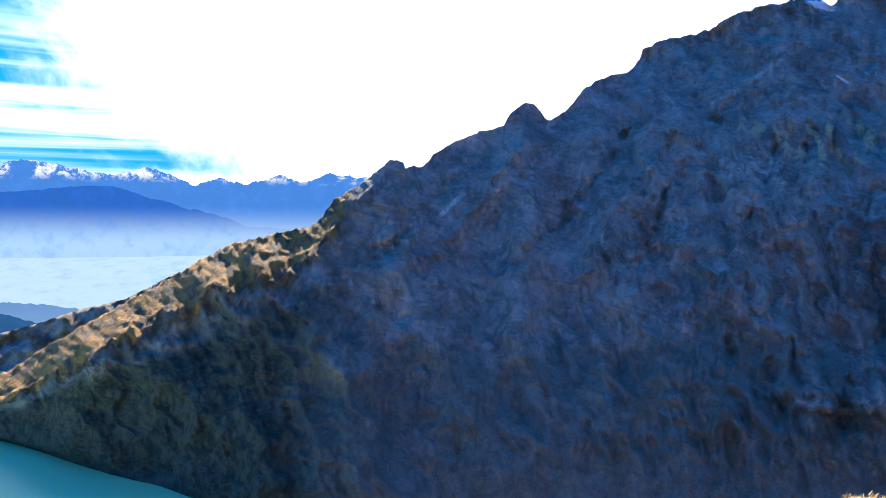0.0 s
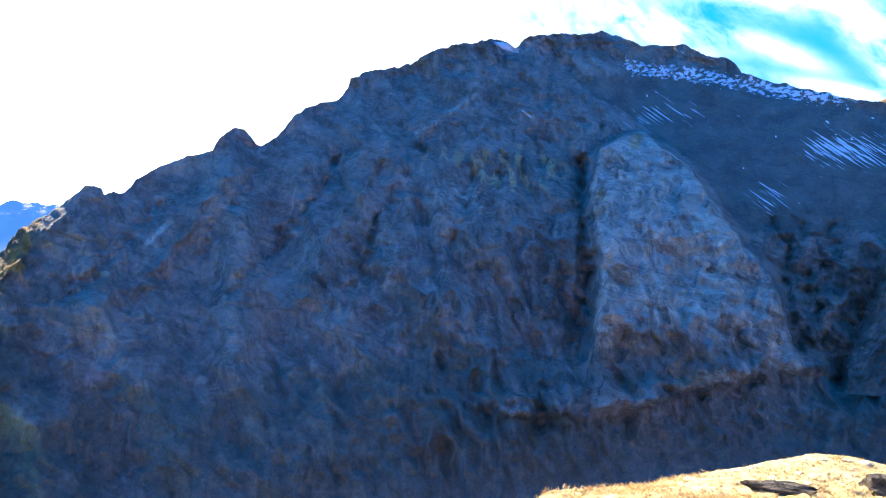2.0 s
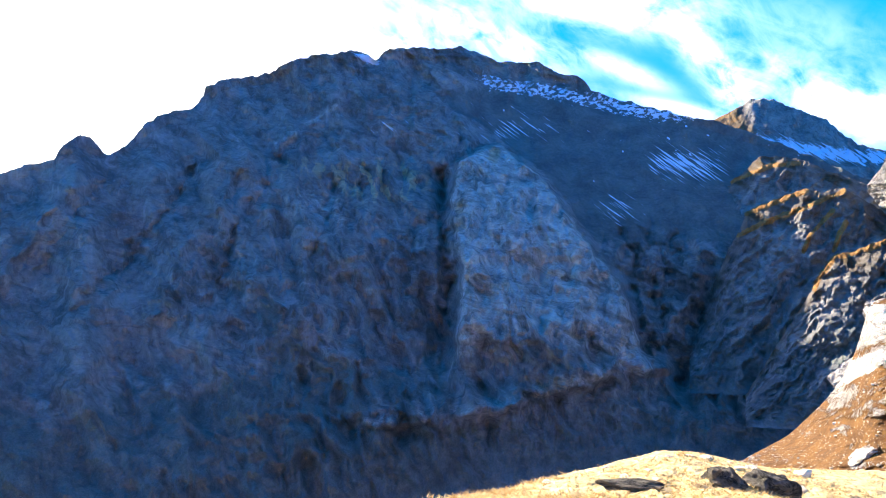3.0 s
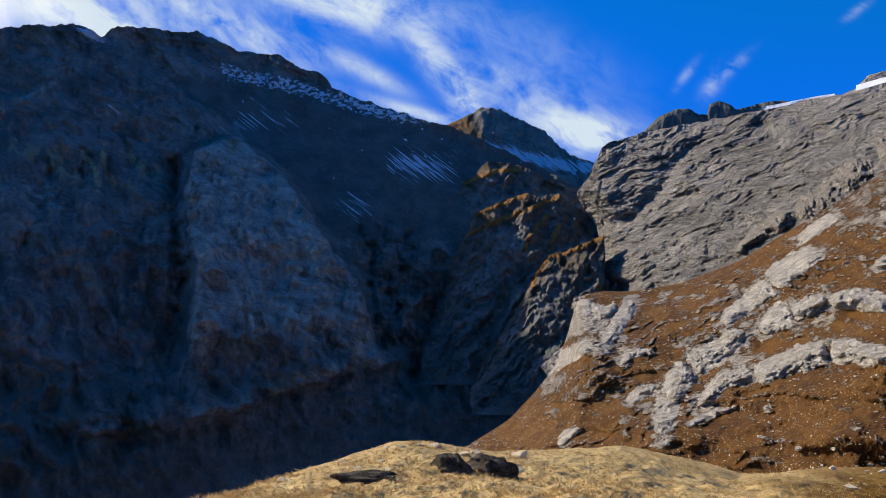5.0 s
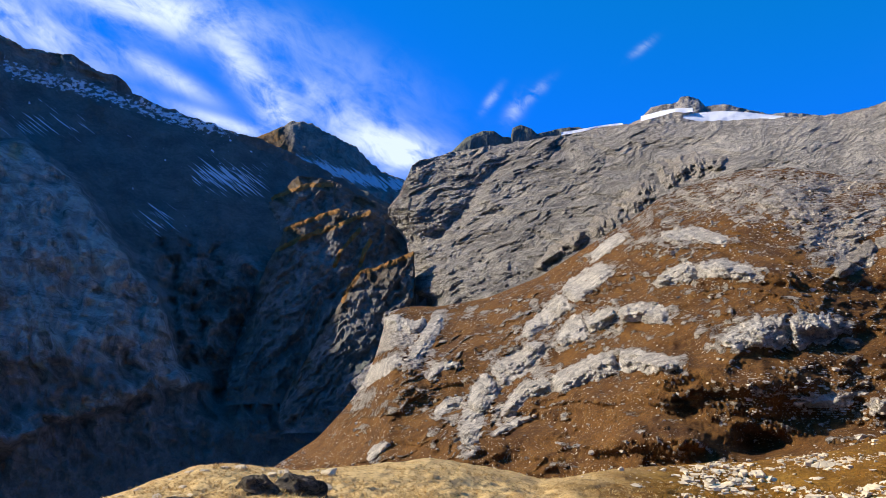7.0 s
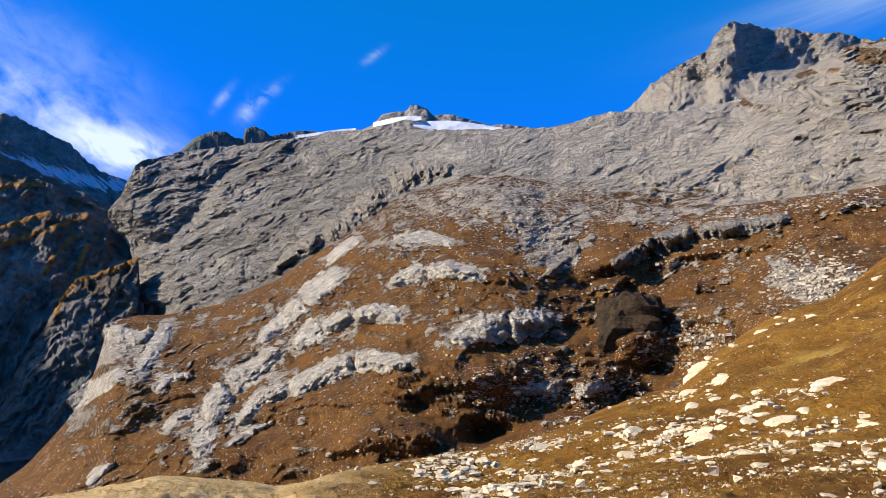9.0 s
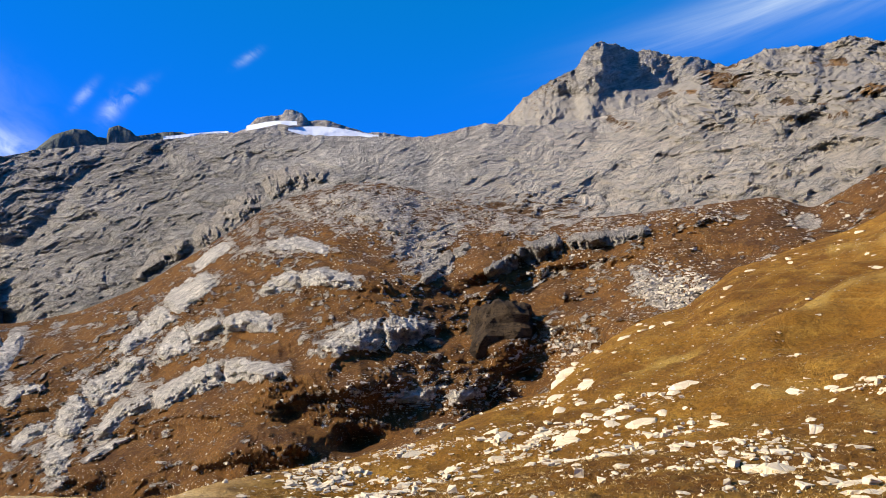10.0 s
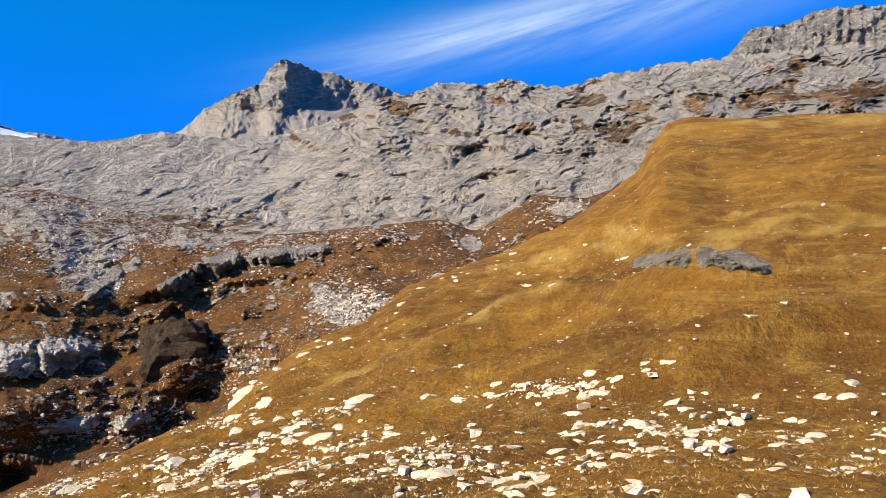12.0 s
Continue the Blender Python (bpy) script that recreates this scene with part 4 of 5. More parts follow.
fold = near_line(a, e, ((7.2, 0.9), (9.0, 1.6), (10.8, 3.4), (12.0, 5.4), (13.6, 6.9)))[0]
grey.push(-inside * scale_r * (beds * (1 - 0.9 * ribs) + lumps * rugged + ribs * 18 * ridged(wa * 0.5 + 0.1 * we, we * 0.6, 6, 215, 0.65) + 9 * ridged(wa * 0.9 - 0.3 * we, we * 1.3, 4, 213, 0.7)) + 26 * np.exp(-(fold / 0.5) ** 2))
grey.z += np.exp(-((grey.s - 1.0) / 0.12) ** 2) * scale_r * (4 + 5 * step(a, 50, 58)) * fbm(a * 1.3, e * 1.6, 5, 223, 0.6)
gully = near_line(a, e, ((61.3, 2.85), (63.2, 4.04), (67.2, 4.43), (70.3, 6.35), (71.4, 7.87)))[0]
high = step(e, 8.2, 10.5) * step(a, 40, 46)
grey.masks = {
    "run": wa, "bed": tilt, "layered": 1 - 0.85 * ribs, "marly": (1 - step(a + 1.5 * e, 26, 44)) * (0.25 + 0.75 * step(a, 8, 18)),
    "white": 0.8 * step(a, 34, 46) * (1 - 0.3 * step(e, 8.5, 10.5)) + 0.12,
    "scree": np.clip((1 - step(gully, 0.4, 1.2)) * 0.8 + high * step(fbm(a * 0.4 + 3 + 0.6 * e, e * 0.3, 4, 229), -0.1, 0.16), 0, 1),
    "turf": np.clip((1 - step(e, 3.5, 8.0)) * step(a, 20, 30) * 0.6 * (1 - step(a, 44, 54)) + high * step(fbm(a * 0.3, e * 0.6, 4, 233), 0.02, 0.3) * 0.62, 0, 1)}
tagged(grey.build("limestone_mountainside", GREY), "pale grey limestone mountainside of ice-worn slabs and ledges", "mountain", kind="structure")

# ---- russet slope with rock bands ----
TOP_E = ((-4, -15.5), (-2.2, -14.07), (0.6, -12.37), (2.6, -10.26), (3.8, -8.7), (4.8, -6.34), (5.0, -5.4), (5.2, -3.79), (7, -3.38), (8.9, -3.4), (12.4, -2.74), (16.1, -1.17),
         (18.3, 0.3), (20.9, 2.0), (22.5, 3.0), (24.1, 4.3), (25.7, 5.0), (27.7, 5.55), (30.0, 6.1), (31.5, 6.2), (33.5, 5.9), (36, 5.3), (38.9, 4.6), (43, 3.6), (47.7, 3.7), (52.9, 4.3), (58.5, 4.9), (60.9, 4.0), (65.2, 6.6),
         (68.7, 6.3), (71, 7.2), (76, 8))
TOP_RANGE = ((-4, 640), (5, 630), (9, 620), (16, 605), (23, 590), (30, 580), (39, 520), (48, 460), (58, 420), (65, 400), (76, 370))
FOOT_RANGE = ((-4, 440), (2, 400), (10, 330), (25, 250), (40, 215), (50, 225), (60, 250), (76, 270))
FOOT_ELEV = ((-4, -17), (20, -16.5), (36, -14.5), (44, -10), (50, -6), (56, -3), (62, -0.5), (70, 3), (76, 5))
slope = Sheet(-4, 76, 0.085, ((FOOT_ELEV, FOOT_RANGE), (TOP_E, TOP_RANGE), (tuple((a, e - 5) for a, e in TOP_E), tuple((a, r + 90) for a, r in TOP_RANGE))), (230, 8), edge=0.35)
a, e = slope.az, slope.el
hold = step(slope.s, 0.0, 0.08) * (1 - step(slope.s, 0.9, 1.0) * 0.9)
slope.push(-hold * (26 * fbm(a * 0.11, e * 0.22, 3, 241) + 6 * fbm(a * 0.4 + 0.3 * e, e * 0.8, 6, 251, 0.55)))
dip = along(((0, 0.55), (14, 0.5), (24, 0.2), (34, -0.05), (44, 0.12), (76, 0.1)), a)
wa, we = a + 0.9 * fbm(a * 0.4, e * 0.5, 3, 253), e + 0.5 * fbm(a * 0.5, e * 0.8, 3, 255)
lay = we - dip * (wa - 16)
steps = ridged(wa * 0.28, lay * 0.95, 5, 259, 0.55)
bare = step(steps, 0.40, 0.85) * step(fbm(a * 0.22, e * 0.35, 3, 261), -0.22, 0.12)
slope.push(-hold * 2.6 * bare * (0.7 + 0.6 * steps))
slope.push(hold * (58 * step(a, 27, 42) * (1 - step(a, 42, 51)) * step(e, -14, -9) * (1 - 0.6 * step(e, -1, 4))))
slope.push(-hold * 26 * np.exp(-((e + 1.5) / 2.8) ** 2) * step(a, 24, 30) * (1 - step(a, 42, 50)))
above = e - along(((31, -1.4), (39.2, -0.5), (42.0, 1.0), (44.5, 1.8), (48.4, 2.2), (51.3, 2.7), (55.4, 3.4)), a) + 0.5 * fbm(a * 0.7, e * 0.7, 4, 247)
shelf = step(a, 36.0, 40.5) * (0.45 + 0.55 * np.clip((56 - a) / 17, 0, 1)) * (1 - step(a, 54.0, 56.5))
slope.push(-hold * shelf * (18 * step(above, -2.1, -1.1) + 28 * step(above, -0.6, 0.5)) * (1 - step(above, 1.6, 4.6)))
rock = np.zeros(a.shape)
BANDS = (  # bulge in metres, line of bearing, elevation and half width in degrees
    (7.5, ((13.3, -10.95, 0.35), (15.09, -9.05, 0.62), (17.44, -8.39, 0.68), (19.81, -7.36, 0.9), (21.39, -6.80, 0.9), (22.98, -6.85, 0.8), (25.5, -6.95, 0.5))),
    (6.5, ((10.9, -12.9, 0.5), (11.42, -10.86, 0.8), (11.99, -9.37, 0.95), (13.06, -8.17, 1.1), (14.69, -7.12, 0.95), (16.4, -5.75, 0.5))),
    (6.0, ((17.2, -5.8, 0.35), (18.61, -4.73, 0.85), (20.19, -4.1, 0.8), (21.2, -3.4, 0.35))),
    (7.0, ((21.3, -3.75, 0.4), (22.97, -3.43, 0.75), (24.8, -3.7, 0.55))),
    (5.0, ((14.8, -5.3, 0.45), (15.85, -4.49, 0.6), (17.02, -3.43, 0.7), (18.6, -1.85, 0.75), (20.8, -0.45, 0.5))),
    (6.0, ((23.9, -1.45, 0.35), (25.74, -0.76, 0.65), (28.11, -0.43, 0.75), (30.3, -0.85, 0.45))),
    (7.0, ((28.0, -5.4, 0.4), (30.27, -4.65, 0.9), (32.4, -4.4, 1.05), (35.1, -4.0, 0.8))),
    (3.0, ((8.7, -10.9, 0.25), (9.71, -10.13, 0.45), (10.7, -9.75, 0.25))),
    (2.5, ((4.1, -13.85, 0.25), (4.74, -13.17, 0.35), (5.6, -12.75, 0.2))),
    (2.5, ((8.3, -8.4, 0.25), (8.94, -7.58, 0.35), (10.1, -7.4, 0.3))),
    (2.5, ((12.8, -12.1, 0.2), (14.71, -11.14, 0.28), (15.6, -10.9, 0.15))),
    (4.5, ((7.1, -7.2, 0.4), (8.18, -5.47, 0.6), (9.2, -3.9, 0.4))),
    (4.0, ((3.1, -9.0, 0.35), (4.53, -7.99, 0.5), (6.4, -6.85, 0.4))),
    (4.0, ((19.5, 0.1, 0.35), (21.7, 1.8, 0.45))),
    (3.5, ((24.0, 1.6, 0.35), (26.2, 1.9, 0.5), (28.6, 1.3, 0.35))),
    (3.5, ((36.8, -8.9, 0.3), (38.8, -8.5, 0.4))),
    (3.5, ((33.0, -8.9, 0.3), (35.6, -8.6, 0.45))))
FACES = (  # broad bare faces: half width in degrees, line
    (1.5, ((32.3, 3.4), (34.4, 2.0), (35.9, 0.3))),
    (0.9, ((50.2, -0.2), (51.8, -2.0), (53.3, -2.3), (55.4, -1.65), (58.3, 0.32))))
for k, (wide, line) in enumerate([(max(p[2] for p in line), tuple(p[:2] for p in line)) for bulge, line in BANDS] + list(FACES)):
    wa, we = a + 0.45 * fbm(a * 1.1, e * 1.1, 3, 300 + k), e + 0.4 * fbm(a * 0.9, e * 1.4, 4, 330 + k)
    d = near_line(wa, we, line)[0]
    slope.push(-hold * 2.0 * (1 - step(d / wide, 0.6, 1.5)))
    rock = np.maximum(rock, (1 - step(d / wide, 0.5, 1.25)) * (0.60 + 0.5 * fbm(a * 1.8, e * 2.4, 3, 390 + k)))
for b0, h0, wa, we, metres in ((24.5, -11.6, 4.6, 1.1, 26), (30.6, -11.9, 2.2, 0.9, -26), (30.5, -7.6, 5.0, 0.9, 8), (36, -8.2, 5, 1.2, 6), (13, -12.5, 5, 1.5, 10), (44, -3.5, 3, 1.0, 10), (20, -9.6, 3.5, 1.3, 8), (60, 1.0, 4, 1.2, 8), (40.4, -5.4, 2.3, 1.5, 34)):
    slope.push(-hold * metres * np.exp(-((a - b0) / wa) ** 2 - ((e - h0) / we) ** 2))
upper = step(e - along(((5, 10), (12, 1.5), (20, 2.0), (27, 2.6), (36, 2.2), (44, 2.6), (54, 4.2), (58, 6), (62, 9), (76, 12)), a), -1.8, 1.2)
patch = step(fbm(a * 0.55 + 0.3 * e, e * 0.9, 5, 263), 0.12, 0.42)
rubble = step(ridged(a * 0.9, e * 1.5, 4, 269), 0.62, 0.95) * step(fbm(a * 0.2, e * 0.3, 2, 271), -0.1, 0.3)
zones = np.zeros(a.shape)
for b0, h0, wa, we, amount in ((17, -3.5, 4, 2.2, 0.40), (13.5, -7.5, 2.6, 2.6, 0.42), (24, 1.5, 4.5, 1.8, 0.40), (31, 4.3, 5, 2.0, 0.55), (35, 1.8, 2.4, 2.2, 0.75), (30, -4.2, 5, 1.3, 0.45),
                               (26, -1.0, 4, 1.2, 0.42), (42, 3.4, 6, 1.0, 0.5), (51.5, -1.4, 2.6, 1.6, 0.62), (34, -8.6, 4.5, 1.4, 0.36), (46, 0.3, 5, 1.2, 0.30), (60.6, 3.2, 0.8, 0.6, 0.9),
                               (67.5, 5.6, 1.6, 0.6, 0.8), (55.5, -1.2, 3.5, 0.5, 0.7), (10, -10.8, 2.5, 1.6, 0.40), (11, -3.6, 3, 0.7, 0.38), (44, -4.5, 3, 1.6, 0.32),
                               (5.8, -5.4, 1.6, 1.6, 0.85), (3.4, -9.6, 1.4, 1.6, 0.5), (7.6, -6.8, 1.6, 2.2, 0.55), (19.5, -5.0, 4, 0.9, 0.5), (23, -3.6, 2.2, 0.8, 0.6), (16, -8.0, 3, 1.0, 0.5)):
    zones = np.maximum(zones, 1.2 * amount * np.exp(-((a - b0) / wa) ** 2 - ((e - h0) / we) ** 2))
grain = fbm(a * 0.9 - 0.5 * e, e * 1.8 - 0.3 * a, 5, 431, 0.62)
rock = np.maximum(rock, bare * (0.55 + 0.5 * fbm(a * 2.0, e * 2.4, 3, 263)))
rock = np.maximum(rock, np.clip(zones + 0.55 * grain * (zones > 0.08), 0, 1))
slope.push(-hold * rock * (3.0 * ridged(a * 0.9 - 0.6 * e, e * 1.8 - 0.2 * a, 5, 433, 0.6)))
slope.masks = {"rock": np.clip(np.maximum(rock, np.maximum(upper * 0.48 + upper * 0.28 * patch, np.maximum(patch * 0.42, rubble * 0.5))), 0, 1)}
tagged(slope.build("russet_slope", SLOPE), "russet autumn grass slope with weathered limestone bands", "hillside", kind="structure")

# ---- the meadow that the camera stands on ----
EDGE_E = ((-180, 4), (-150, 2), (-125, -12), (-100, -30), (-40, -27), (-30, -21), (-26, -18.2), (-24.5, -17.3), (-17.9, -16.61), (-15, -15.78), (-12.3, -15.04), (-9.6, -14.44), (-7.3, -13.7), (-5.1, -13.65), (-0.2, -14.26),
          (1.8, -14.18), (8.5, -13.74), (12.4, -14.31), (16.1, -14.95), (18, -14.7), (21.4, -14.04), (29.3, -13.2), (34.7, -11.88), (36.7, -11.12), (40.6, -9.38), (43.7, -8.37), (45.7, -6.25),
          (47.5, -4.89), (49.7, -3.54), (51.5, -2.96), (53, -2.54), (56.1, 0.03), (60.5, 1.65), (63.2, 2.66), (67.6, 4.82), (70.3, 6.74), (72.2, 8.24), (72.9, 9.74), (74.1, 11.21),
          (75.6, 11.51), (81.2, 11.33), (87.4, 10.99), (104, 10), (140, 7), (180, 4))
EDGE_R = ((-180, 150), (-150, 120), (-125, 40), (-100, 16), (-40, 18), (-26, 27), (-18, 31), (-5, 38), (8, 44), (18, 52), (24, 66), (30, 78), (36, 95), (41, 112), (46, 140), (52, 170), (60, 205), (66, 222), (70, 245), (74, 285), (80, 305), (104, 270), (180, 150))


def fraction(f_e, f_r, first_e, first_r):
    """A line part of the way from a first elevation and range out to the meadow's edge."""
    es, rs = [], []
    turn = np.arange(-180, 181, 1.0)
    broad = softened(along(EDGE_E, turn), 4.0, 1.0)
    for b, edge_e in zip(turn, broad):
        es.append((b, first_e + f_e * (edge_e - first_e)))
        rs.append((b, first_r * (float(along(EDGE_R, b)) / first_r) ** f_r))
    return tuple(es), tuple(rs)


flat_e, flat_r = lambda v: ((-180, v), (180, v)), lambda v: ((-180, v), (180, v))
DROP_R = tuple((b, r * 1.25 + 8) for b, r in EDGE_R)
DROP_E = tuple((b, float(along(EDGE_E, b)) - along(((-180, 5), (-100, 22), (16, 20), (30, 12), (50, 6), (180, 5)), b)) for b, r in EDGE_R)
DEEP_R = ((-180, 900), (-130, 700), (-100, 420), (-20, 420), (0, 380), (20, 320), (45, 300), (104, 420), (180, 900))
DEEP_E = tuple((b, math.degrees(math.atan2(z, along(DEEP_R, b)))) for b, z in ((-180, -440), (-100, -440), (-20, -440), (0, -250), (20, -110), (45, -60), (60, -40), (80, 10), (104, 10), (140, -440), (180, -440)))
meadow = Sheet(-180, 180, 0.21, ((flat_e(-89.9), flat_r(0.002)), (flat_e(-70), flat_r(0.58)), (flat_e(-34), flat_r(5.5)), fraction(0.0, 0.0, -22, 14.0), fraction(0.42, 0.36, -22, 14.0), fraction(0.72, 0.7, -22, 14.0),
                               (EDGE_E, EDGE_R), (DROP_E, DROP_R), (DEEP_E, DEEP_R)), (2, 6, 14, 50, 80, 80, 12, 16), crest=6)
meadow.r[0], meadow.z[0] = -0.05, -EYE.z
a, e = meadow.az, meadow.el
x, y = np.sin(np.radians(a)) * meadow.r, np.cos(np.radians(a)) * meadow.r
keep = 1 - np.exp(-((meadow.s - 6.0) / 0.35) ** 2) * 0.75
lift = meadow.r / 60
meadow.z += keep * (1.7 * np.minimum(lift, 2.4) * fbm(x * 0.035, y * 0.035, 4, 281) + 0.34 * fbm(x * 0.22, y * 0.22, 5, 283, 0.6) + 0.22 * fbm(x * 0.75, y * 0.75, 4, 293, 0.6)) * step(meadow.r, 3, 12)
for metres, wide, line in ((4.2, 0.9, ((51.5, -7), (57.7, -5.08), (63.3, -2.68), (67.2, -1.66), (74.7, -1.18), (83.4, -1.23), (95, -1.0))),
                           (2.8, 0.7, ((67.2, -5.73), (74.7, -4.58), (81.7, -3.44), (87.1, -2.55)))):
    d, side = near_line(a, e, line)
    meadow.z += metres * np.exp(-(d / wide) ** 2) * step(a, line[0][0] + 1, line[0][0] + 9)
crests = np.zeros(meadow.r.shape)
for wide, line in ((0.4, ((49, -7.2), (57.7, -4.85), (63.3, -2.4), (67.2, -1.4), (74.7, -0.9), (83.4, -0.95), (95, -0.7))), (0.45, ((62, 1.4), (70, 2.9), (80, 3.6), (92, 4.2))),
                   (0.4, ((73.5, 10.6), (80, 11.0), (92, 10.6))), (0.2, ((78, 5.6), (84, 5.2), (92, 4.6))), (0.5, ((70, 3.6), (80, 4.3), (92, 5.0)))):
    crests = np.maximum(crests, np.exp(-(near_line(a, e + 0.25 * fbm(a * 0.5, e, 3, 441), line)[0] / wide) ** 2) * (0.75 + 0.9 * fbm(a * 0.3, e * 0.8, 3, 443)))
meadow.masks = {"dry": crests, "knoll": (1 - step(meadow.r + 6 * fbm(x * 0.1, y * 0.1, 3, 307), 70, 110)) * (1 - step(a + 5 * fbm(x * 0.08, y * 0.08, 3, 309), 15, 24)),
                "bare": 0.25 * step(fbm(x * 0.06, y * 0.06, 4, 311), 0.15, 0.4)}
turning = np.arange(meadow.r.shape[1])
fore = (meadow.az[0] > -30) & (meadow.az[0] < 92)
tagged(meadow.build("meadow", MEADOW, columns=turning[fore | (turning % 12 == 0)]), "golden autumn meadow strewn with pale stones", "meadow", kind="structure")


# ---- loose and standing rock ----
def rock_mesh(name, seed, divisions, mat, cuts=16, rough=0.10, layers=4.0, flat=1.0):
    """A broken block bounded by cleavage planes, split into layers, with chipped edges; about 2 m across, origin near its base."""
    pick = random.Random(seed)
    planes = [(Vector((pick.gauss(0, 1), pick.gauss(0, 1), pick.gauss(0, 0.8))).normalized(), pick.uniform(0.62, 1.0)) for k in range(cuts)]
    planes += [(Vector((0.1 * pick.gauss(0, 1), 0.1 * pick.gauss(0, 1), 1)).normalized(), 0.62 * flat), (Vector((0, 0, -1)), 0.6)]
    bm = bmesh.new()
    bmesh.ops.create_icosphere(bm, subdivisions=divisions, radius=1.0)
    shift = Vector((seed * 7.31, seed * 3.17, seed * 5.71))
    for v in bm.verts:
        n = v.co.normalized()
        reach = min([1.35] + [d / n.dot(p) for p, d in planes if n.dot(p) > 0.05])
        ledge = noise.noise(Vector((shift.x, n.x * 0.8, n.z * reach * layers + 0.5 * noise.noise(n * 1.7 + shift))))
        v.co = n * reach * (1.0 + rough * noise.fractal(n * 2.2 + shift, 0.8, 2.1, 5) + 0.035 * math.copysign(abs(ledge) ** 0.5, ledge))
    me = bpy.data.meshes.new(name)
    bm.to_mesh(me)
    bm.free()
    me.materials.append(mat)
    return me


STONES = [rock_mesh("stone", k + 51, 2, PALE, 14, 0.08, 2.0, 0.7) for k in range(8)]
KNOLL_ROCK = make_rib_rock("dark_layered_stone", (0.085, 0.07, 0.05), (0.40, 0.33, 0.235), 2.5)
DARK_BLOCKS = [rock_mesh("boulder", k + 71, 4, TUFA if k == 0 else KNOLL_ROCK, 15 if k == 0 else 24, 0.26 if k == 0 else 0.2, 2.0, 1.3) for k in range(4)]
rng = random.Random(4)


def reach(sheet, low, high, top=1.0):
    """Ranges of a sheet's land over a grid of directions, as a function of bearings and elevations."""
    els = np.arange(low, high, 0.04)
    rows = sheet.s[:, 0] <= top
    el = np.maximum.accumulate(np.degrees(np.arctan2(sheet.z[rows], sheet.r[rows])), 0)
    grid = np.stack([np.interp(els, el[:, j], sheet.r[rows, j]) for j in range(el.shape[1])], 1)
    first, pitch = sheet.first, sheet.pitch

    def ranges(b, h):
        x = np.clip((b - first) / pitch, 0, grid.shape[1] - 1.001)
        y = np.clip((h - low) / 0.04, 0, grid.shape[0] - 1.001)
        i, j = y.astype(int), x.astype(int)
        fy, fx = y - i, x - j
        return (grid[i, j] * (1 - fx) + grid[i, j + 1] * fx) * (1 - fy) + (grid[i + 1, j] * (1 - fx) + grid[i + 1, j + 1] * fx) * fy

    return ranges


